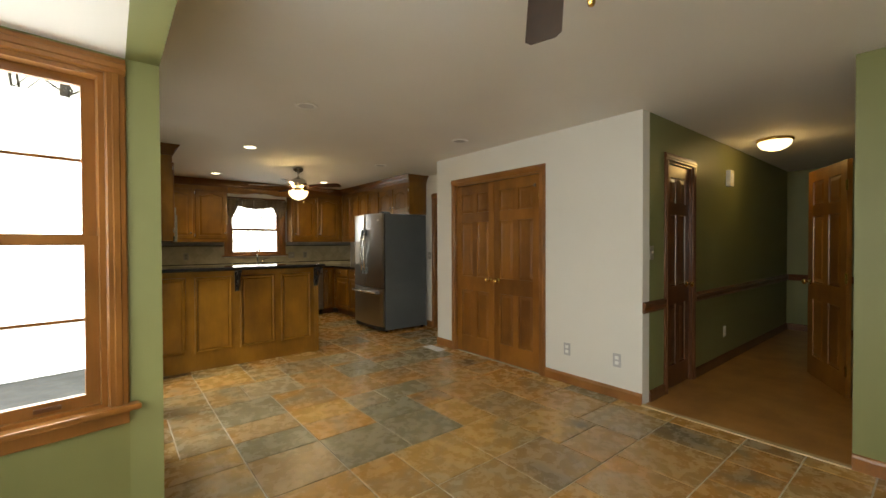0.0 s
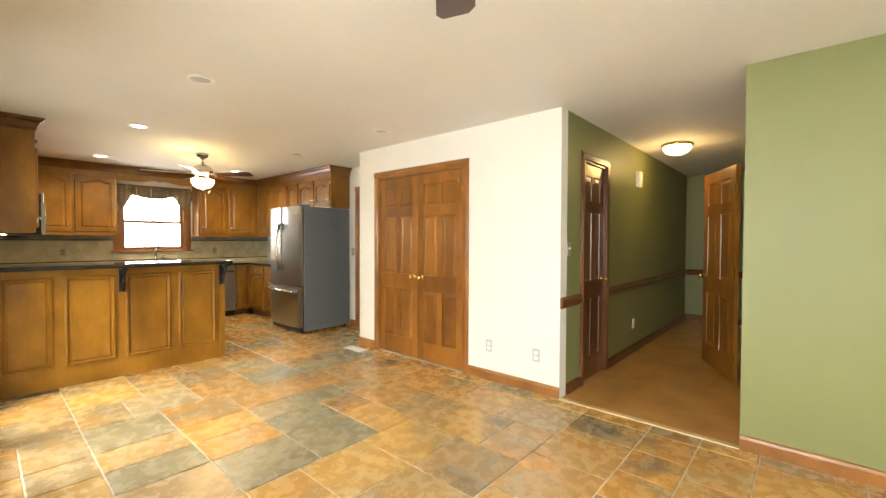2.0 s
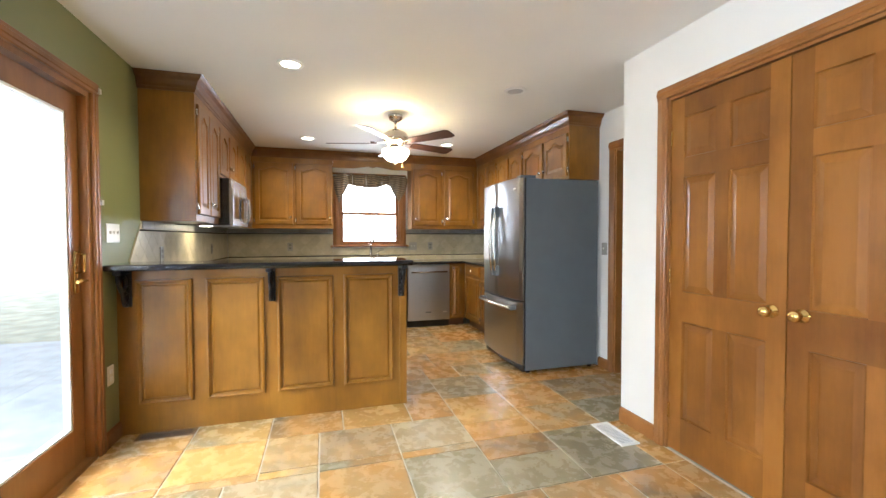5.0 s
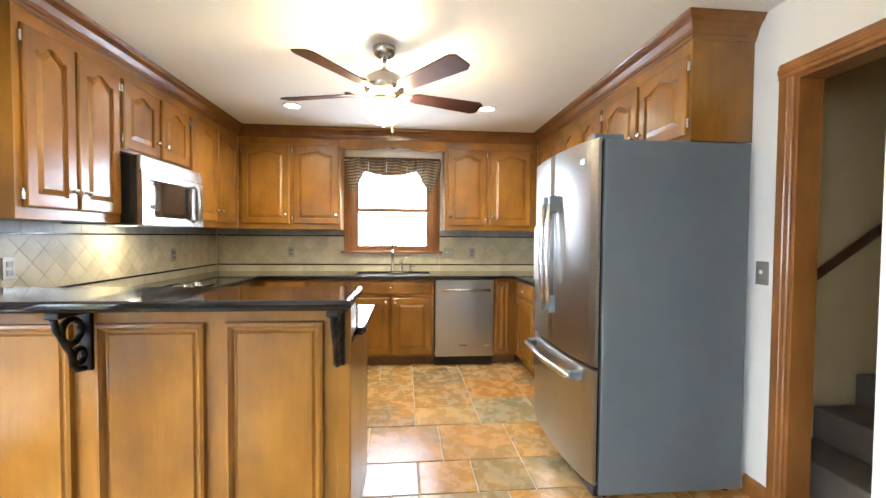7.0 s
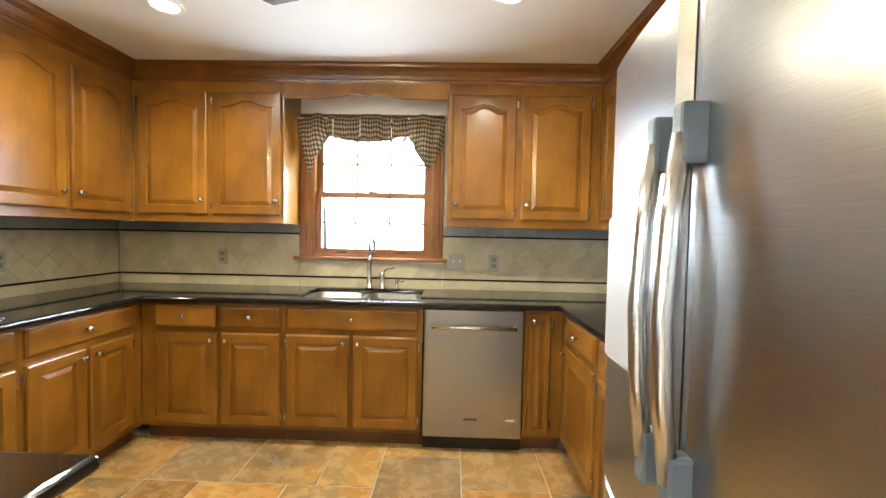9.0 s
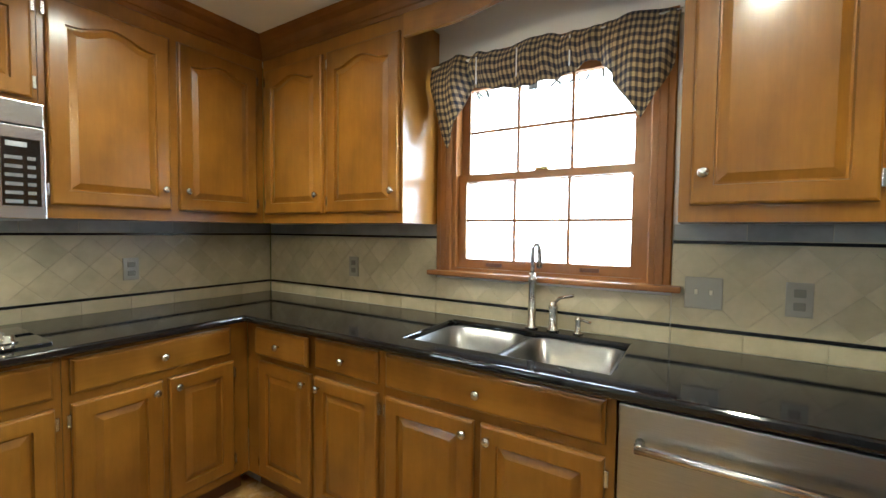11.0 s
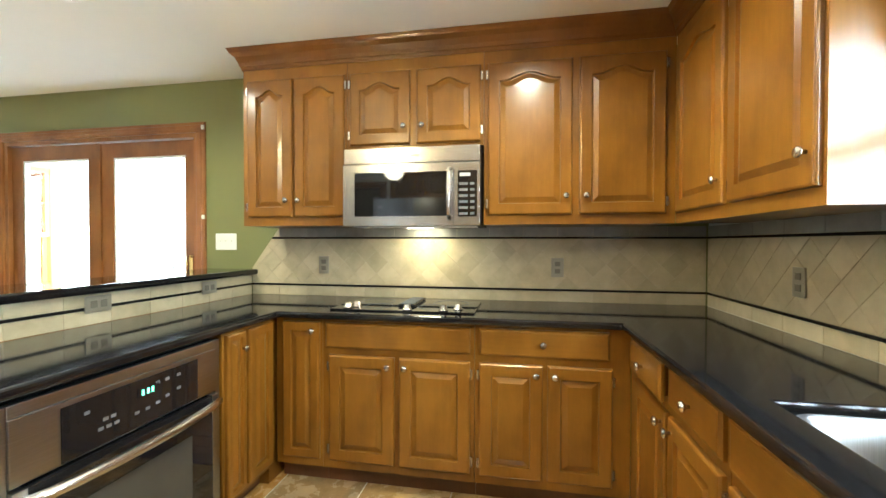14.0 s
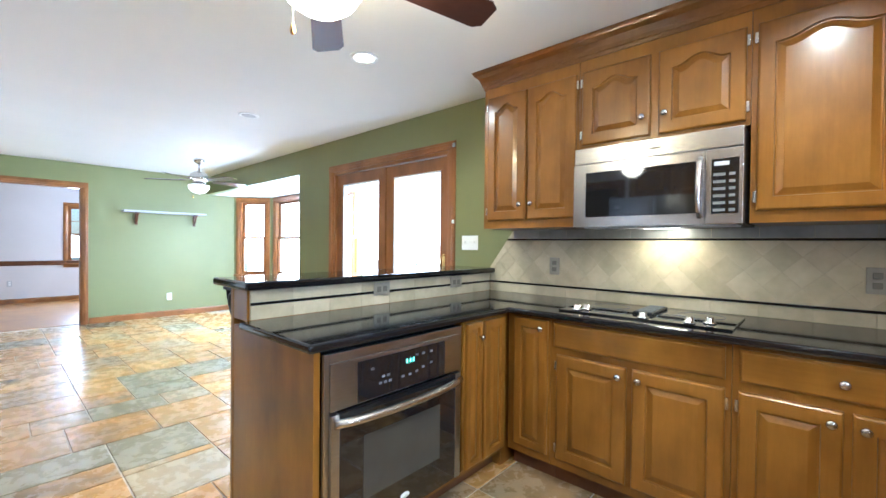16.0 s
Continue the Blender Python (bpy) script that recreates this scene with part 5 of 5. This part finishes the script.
for x, y, lit in ((0.72, 2.64, 0), (2.40, 2.73, 0), (0.735, 4.375, 1), (2.42, 4.42, 0), (0.77, 6.50, 1), (2.44, 6.39, 1)):
    d = thing("recessed_light", "lit recessed ceiling downlight" if lit else "unlit white recessed ceiling downlight", "ceiling lamp", pose(x, y, CEIL), "recessed downlights")
    part("trim_ring", lathe(bmesh.new(), [(0.062, -0.001), (0.064, -0.009), (0.085, -0.007), (0.088, -0.001)], n=32), PLASTW, d, "white trim ring")
    part("lamp_face", lathe(bmesh.new(), [(0.063, -0.001), (0.060, -0.004), (0.03, -0.006), (0.001, -0.006)], n=28), BULBW if lit else GREYM, d, "bright lamp face" if lit else "grey lamp face")
    if lit:
        l = new("downlight", bpy.data.lights.new("downlight", "SPOT"))
        l.data.energy, l.data.color, l.data.spot_size, l.data.spot_blend, l.data.shadow_soft_size = CANW, (1.0, 0.85, 0.58), radians(155), 0.7, 0.05
        l.matrix_world = look((x, y, CEIL - 0.02), (x, y + 0.001, 0))

# ---------------- outlets, switches and small fittings ----------------


SOCKET = plain("dark_pewter_socket", (0.20, 0.19, 0.16), 0.4, 0.4, var=0.08)


def plate(name, m, gangs, kind, mat, label):
    """A wall plate whose back is y = 0, with outlets or switches."""
    w = 0.072 + 0.046 * (gangs - 1)
    p = thing(name, label, "switch" if kind == "switch" else "outlet", m)
    body = part("plate", boxes((-w / 2, w / 2, -0.006, 0, -0.058, 0.058), bev=0.003), mat, p)
    for g in range(gangs):
        x = (g - (gangs - 1) / 2) * 0.046
        if kind == "switch":
            part("toggle", boxes((x - 0.005, x + 0.005, -0.018, -0.005, -0.004, 0.014), bev=0.002), IVORY if mat is not PLASTW else PLASTW, body)
        else:
            for z in (-0.022, 0.022):
                part("socket", boxes((x - 0.016, x + 0.016, -0.008, -0.005, z - 0.014, z + 0.014), bev=0.003), SOCKET if mat is PLATEM else PLASTW, body)
                
    return p


SPW = WX + 0.014
SPN = NY - 0.014
for y in (5.15, 6.67):
    plate("outlet", pose(SPW, y, 1.125, 0, 0, 90), 1, "outlet", PLATEM, "pewter double outlet on the tiled backsplash")
plate("outlet", pose(0.49, SPN, 1.125), 1, "outlet", PLATEM, "pewter double outlet on the tiled backsplash")
plate("light_switch", pose(2.235, SPN, 1.12), 2, "switch", PLATEM, "pewter double switch plate beside the window")
plate("outlet", pose(2.505, SPN, 1.12), 1, "outlet", PLATEM, "pewter double outlet on the tiled backsplash")
for x in (0.78, 0.12):
    plate("outlet", pose(x, PW + 0.008, 1.005, 0, 0, 180) @ pose(0, 0, 0, 0, 90, 0), 1, "outlet", PLATEM, "pewter outlet on the peninsula's tiled upstand")
for y in (1.74, 1.245):
    plate("outlet", pose(CX, y, 0.325, 0, 0, -90), 1, "outlet", GREYM, "double outlet low on the white wall")
plate("light_switch", pose(WX, 4.40, 1.28, 0, 0, 90), 3, "switch", PLASTW, "white triple switch plate on the green wall")
plate("outlet", pose(WX, 4.33, 0.42, 0, 0, 90), 1, "outlet", IVORY, "ivory outlet low on the green wall")
plate("light_switch", pose(EX, 4.715, 1.14, 0, 0, -90), 1, "switch", PLATEM, "pewter switch plate beside the stair doorway")
plate("light_switch", pose(3.04, WC, 1.25), 1, "switch", PLATEM, "switch plate on the hall wall")
plate("outlet", pose(4.83, WC, 0.345), 1, "outlet", IVORY, "ivory outlet low on the hall wall")
plate("outlet", pose(2.05, SY - 3.6, 0.40, 0, 0, 180), 1, "outlet", GREYM, "grey outlet low on the far wall")
plate("outlet", pose(0.25, SY, 0.33, 0, 0, 180), 1, "outlet", PLASTW, "white outlet low on the green wall")
chm = thing("door_chime", "ivory door chime box high on the hall wall", "door chime", pose(4.90, WC, 2.05))
part("cover", boxes((-0.06, 0.06, -0.05, 0, -0.09, 0.09), bev=0.012), IVORY, chm)
part("grille", boxes((-0.03, 0.03, -0.053, -0.049, -0.05, 0.05), bev=0.002), PLASTW, chm)


def register(m, w, d, label, mat):
    r = thing("floor_register", label, "floor vent", m)
    part("frame", boxes((0, w, 0, 0.018, 0, 0.006), (0, w, d - 0.018, d, 0, 0.006), (0, 0.02, 0.018, d - 0.018, 0, 0.006), (w - 0.02, w, 0.018, d - 0.018, 0, 0.006)), mat, r)
    part("well", boxes((0.02, w - 0.02, 0.018, d - 0.018, 0.0, 0.002)), BLACKP, r)
    n = int((w - 0.04) / 0.016)
    for i in range(n):
        x = 0.02 + (i + 0.5) * (w - 0.04) / n
        part("slat", boxes((x - 0.003, x + 0.003, 0.018, d - 0.018, 0.002, 0.006)), mat, r)


register(pose(-0.19, 4.31, 0.001), 0.33, 0.10, "metal floor register in front of the peninsula", NICKEL)
register(pose(2.765, 3.42, 0.001, 0, 0, 90), 0.30, 0.13, "white metal floor register beside the white wall", PLASTW)

sh = thing("wall_shelf", "pale wall shelf on two dark brackets on the green wall", "shelf", pose(0, SY, 0))
part("board", boxes((-0.26, 0.905, 0.0, 0.20, 1.730, 1.757), bev=0.004), GREYM, sh, "pale grey shelf board")
for x in (0.715, -0.12):
    b = boxes((x - 0.02, x + 0.02, 0.0, 0.02, 1.535, 1.730), (x - 0.02, x + 0.02, 0.02, 0.17, 1.710, 1.730), bev=0.003)
    tube(b, [(x, 0.012, 1.555), (x, 0.06, 1.605), (x, 0.10, 1.675), (x, 0.15, 1.715)], 0.014)
    part("bracket", b, DARKW, sh, "dark bracket")

# ---------------- outside ----------------
setting("ground", boxes((-400, 400, -400, 400, -1.3, -1.0)), GRASSM, "winter lawn outside", category="ground")
deck = thing("deck", "weathered wooden deck outside the patio doors", "deck")
for i in range(23):
    x1 = BAYX - 0.16 - 0.142 * i
    part("board", boxes((x1 - 0.137, x1, -3.5, 8.0, -0.14, -0.11)), DECKM, deck)
part("threshold_board", boxes((BAYX - 0.16, WX - T - 0.01, 2.12, 8.0, -0.14, -0.11)), DECKM, deck)
rl = thing("deck_railing", "white painted wooden deck railing with square balusters", "railing")
RX = -4.6
part("top_rail", boxes((RX - 0.045, RX + 0.045, -3.5, 8.0, 0.78, 0.82)), RAILM, rl)
part("bottom_rail", boxes((RX - 0.03, RX + 0.03, -3.5, 8.0, -0.02, 0.04)), RAILM, rl)
for i in range(7):
    part("post", boxes((RX - 0.05, RX + 0.05, -3.5 + 1.9 * i, -3.4 + 1.9 * i, -0.2, 0.95)), RAILM, rl)
b0 = None
for i in range(84):
    if b0 is None:
        b0 = part("baluster", boxes((RX - 0.018, RX + 0.018, -0.018, 0.018, 0.04, 0.78)), RAILM, rl)
        o = b0
    else:
        o = new("baluster", b0.data)
        o.parent = rl
    o.location = (0, -3.33 + 0.134 * i, 0)


def tree(x, y, h, seed):
    rnd = random.Random(seed)
    tr = thing("tree", "bare grey winter tree beyond the deck", "tree", pose(x, y, -1.05), "winter trees")
    bm = bmesh.new()
    tube(bm, [(0, 0, 0), (0.05, 0.03, h * 0.3), (-0.04, 0.06, h * 0.6), (0.06, 0, h)], 0.12, 8)
    part("trunk", bm, TREEM, tr)
    bm = bmesh.new()
    for i in range(26):
        z = h * (0.25 + 0.7 * rnd.random())
        a = rnd.random() * 6.28
        ln = (h - z) * 0.45 + 0.6
        p1 = Vector((math.cos(a) * ln * 0.5, math.sin(a) * ln * 0.5, z + ln * 0.35))
        p2 = Vector((math.cos(a + 0.3) * ln, math.sin(a + 0.3) * ln, z + ln * 0.9))
        tube(bm, [(0, 0, z), p1, p2], 0.028, 5)
        for j in range(4):
            q = p1.lerp(p2, rnd.random())
            tube(bm, [q, q + Vector((rnd.uniform(-.6, .6), rnd.uniform(-.6, .6), rnd.uniform(.1, .8)))], 0.012, 4)
    part("branches", bm, TREEM, tr)


for i, (x, y) in enumerate(((-9, 3), (-10.5, 5.2), (-8.5, 7.5), (-11, 9.5), (-9.5, 0.5), (-9, 12), (-12, 7), (3.5, 15), (-1.5, 16), (1.2, 17.5))):
    tree(x, y, 8 + (i * 37 % 5), i)
# curved backdrop sheet, added to glow in place of the overexposed outdoors
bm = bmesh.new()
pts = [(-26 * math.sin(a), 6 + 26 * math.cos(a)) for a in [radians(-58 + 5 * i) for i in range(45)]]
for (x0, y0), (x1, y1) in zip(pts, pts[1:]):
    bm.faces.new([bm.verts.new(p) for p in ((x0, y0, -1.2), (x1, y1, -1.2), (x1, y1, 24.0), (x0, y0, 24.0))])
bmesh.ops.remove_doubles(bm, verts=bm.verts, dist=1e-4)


def glowing_haze():
    # haze and faint tree streaks painted into the emission, which also lights the rooms
    m, t, b = nodes_of("glowing_backdrop")
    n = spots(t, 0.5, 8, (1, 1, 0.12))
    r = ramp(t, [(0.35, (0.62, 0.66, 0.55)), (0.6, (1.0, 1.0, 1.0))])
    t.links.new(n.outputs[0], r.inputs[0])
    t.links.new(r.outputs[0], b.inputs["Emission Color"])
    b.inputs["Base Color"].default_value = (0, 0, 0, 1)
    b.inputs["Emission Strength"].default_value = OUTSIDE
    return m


setting("backdrop", bm, glowing_haze(), "glowing pale backdrop sheet with painted haze beyond the garden")

# ---------------- small pieces: backsplash tiles, then floor tiles ----------------


def clip(poly, a, b, c):
    """Keep the side a*x + b*y <= c of a polygon."""
    out = []
    for p, q in zip(poly, poly[1:] + poly[:1]):
        dp, dq = a * p[0] + b * p[1] - c, a * q[0] + b * q[1] - c
        if dp <= 0:
            out.append(p)
        if dp * dq < 0:
            s = dp / (dp - dq)
            out.append((p[0] + s * (q[0] - p[0]), p[1] + s * (q[1] - p[1])))
    return out


def tile_piece(parent, poly, mat, t0=0.004, t1=0.0068):
    if len(poly) < 3:
        return
    ar = abs(sum(p[0] * q[1] - q[0] * p[1] for p, q in zip(poly, poly[1:] + poly[:1]))) / 2
    if ar < 0.0002:
        return
    cx, cz = sum(p[0] for p in poly) / len(poly), sum(p[1] for p in poly) / len(poly)
    bm = bmesh.new()

    def ring(s, y):
        return [(cx + (x - cx) * s, -y, cz + (z - cz) * s) for x, z in poly]
    bridge(bm, [ring(1, 0.002), ring(1, t0 + 0.002), ring(0.988, t1)], False, True)
    part("tile", bm, mat, parent)


def backsplash(name, m, u0, u1, slant=False, z_hi=UZ - 0.001, diamonds=True, z_lo=0.917):
    bs = tagged(new(name), "cream travertine backsplash with black liner tiles", "backsplash", kind="structure")
    bs.matrix_world = m
    outer = [(u0, z_lo), (u1, z_lo), (u1, z_hi), (u0, z_hi)]
    if slant:
        outer = [(u0, z_lo), (u1, z_lo), (u1, z_hi), (u0 + 0.20, z_hi), (u0, 1.10)]
    bm = bmesh.new()
    bridge(bm, [[(x, 0.003, z) for x, z in outer], [(x, -0.004, z) for x, z in outer]])
    part("grout", bm, SPLASHG, bs)

    def cut(poly):
        if slant:
            poly = clip(poly, -(z_hi - 1.10), 0.20, -(z_hi - 1.10) * u0 + 0.20 * 1.10)
        return poly
    L = u1 - u0
    n = max(int(L / 0.20), 1)
    for i in range(n):
        a, b = u0 + L * i / n + 0.001, u0 + L * (i + 1) / n - 0.001
        tile_piece(bs, [(a, z_lo), (b, z_lo), (b, 0.979), (a, 0.979)], SPLASH)
    liner = boxes((u0, u1, -0.011, 0, 0.981, 0.994), bev=0.002)
    part("liner", liner, BLACKT, bs, "black pencil liner")
    if z_hi > 1.35:
        x0 = u0 + (0.155 if slant else 0)
        part("liner", boxes((x0, u1, -0.011, 0, 1.300, 1.312), bev=0.002), BLACKT, bs, "black pencil liner")
        for i in range(n):
            a, b = max(u0 + L * i / n + 0.001, x0 + 0.03 if slant else u0), u0 + L * (i + 1) / n - 0.001
            if b - a > 0.02:
                tile_piece(bs, [(a, 1.314), (b, 1.314), (b, z_hi), (a, z_hi)], BORDER)
    top = 1.298 if z_hi > 1.35 else z_hi
    if not diamonds:
        for i in range(n):
            a, b = u0 + L * i / n + 0.001, u0 + L * (i + 1) / n - 0.001
            tile_piece(bs, [(a, 0.996), (b, 0.996), (b, top), (a, top)], SPLASH)
        return bs
    h = 0.0755
    rows = int((top - 0.996) / h) + 2
    for r in range(-1, rows + 1):
        for k in range(int(L / (2 * h)) + 3):
            cx = u0 + 2 * h * k + (h if r % 2 else 0)
            cz = 1.147 + h * (r - 2)
            g = h - 0.0008
            poly = [(cx - g, cz), (cx, cz - g), (cx + g, cz), (cx, cz + g)]
            for pl in ((-1, 0, -u0), (1, 0, u1), (0, -1, -0.996), (0, 1, top)):
                poly = clip(poly, *pl)
            poly = cut(poly)
            tile_piece(bs, poly, SPLASH)
    return bs


backsplash("backsplash_1", pose(WX + 0.004, 0, 0, 0, 0, 90), 4.612, NY - 0.016, slant=True)
backsplash("backsplash_2", pose(0, NY - 0.004, 0), WX + 0.016, 1.064)
backsplash("backsplash_3", pose(0, NY - 0.004, 0), 2.133, EX - 0.016)
backsplash("backsplash_4", pose(0, NY - 0.004, 0), 1.066, 2.131, z_hi=1.10)
backsplash("backsplash_5", pose(0, PW - 0.005, 0, 0, 0, 180), -PX + 0.012, -WX - 0.016, z_hi=1.05, diamonds=False)

# floor tiles in three sizes on a 0.1525 m module, laid as a repeating random bond
U, OX, OY = 0.1525, 0.14, 2.75
PW_, PH_ = 17, 16


def bond(w, h, rnd):
    """Fill a torus of w x h modules with 3x3, 3x2, 2x3 and 2x2 tiles."""
    grid = [[0] * w for _ in range(h)]
    placed = []
    steps = [0]

    def fits(x, y, a, b):
        return all(not grid[(y + j) % h][(x + i) % w] for j in range(b) for i in range(a))

    def put(x, y, a, b, v):
        for j in range(b):
            for i in range(a):
                grid[(y + j) % h][(x + i) % w] = v

    def go():
        steps[0] += 1
        if steps[0] > 60000:
            return False
        spot = next(((x, y) for y in range(h) for x in range(w) if not grid[y][x]), None)
        if spot is None:
            return True
        kinds = [(3, 3), (3, 2), (2, 3), (2, 2)]
        rnd.shuffle(kinds)
        kinds.sort(key=lambda k: -k[0] * k[1] * rnd.random() ** 0.6)
        for a, b in kinds:
            if fits(*spot, a, b):
                put(*spot, a, b, 1)
                placed.append((*spot, a, b))
                if go():
                    return True
                placed.pop()
                put(*spot, a, b, 0)
        return False
    return placed if go() else None


BOND, seed = None, 0
while BOND is None:
    BOND = bond(PW_, PH_, random.Random(100 + seed))
    seed += 1
floor = tagged(new("floor"), "slate-look floor tiles in ochre, rust and grey-green with thin grout", "floor", kind="structure")
tile_meshes = {}


def floor_tile(x0, x1, y0, y1):
    w, d = round(x1 - x0, 4), round(y1 - y0, 4)
    if w < 0.03 or d < 0.03:
        return
    if (w, d) not in tile_meshes:
        bm = bmesh.new()
        g = 0.0042

        def ring(i, z):
            return [(g + i, g + i, z), (w - g - i, g + i, z), (w - g - i, d - g - i, z), (g + i, d - g - i, z)]
        bridge(bm, [ring(0, -0.006), ring(0, -0.0022), ring(0.003, 0.0)], False, True)
        bmesh.ops.recalc_face_normals(bm, faces=bm.faces)
        me = bpy.data.meshes.new("tile")
        bm.to_mesh(me)
        bm.free()
        me.materials.append(SLATE)
        tile_meshes[w, d] = me
    o = new("tile", tile_meshes[w, d])
    o.parent = floor
    o.location = (x0, y0, random.uniform(-0.0006, 0.0002))


def inside(x0, x1, y0, y1):
    """Cut a tile to the room's outline; yields the pieces."""
    for a, b, c, d in ((WX, CX, SY, WK), (WX, EX + 0.3, WK, NY), (BAYX, WX, SY + 0.3, BAY1 - 0.4), (CX, EX, 0, 0)):
        p, q, r, s = max(x0, a), min(x1, b), max(y0, c), min(y1, d)
        if q > p and s > r:
            yield p, q, r, s


for bi in range(-1, 2):
    for bj in range(-3, 3):
        for (x, y, a, b) in BOND:
            x0, y0 = OX + U * (x + PW_ * bi), OY + U * (y + PH_ * bj)
            for piece in inside(x0, x0 + a * U, y0, y0 + b * U):
                # nothing under the cabinets
                p, q, r, s = piece
                if r > 7.0 or (q < 0.2 and r > 4.6) or (p > 3.0 and r > 4.7) or (q < 1.45 and r > 4.5 and s < 5.06):
                    continue
                floor_tile(*piece)
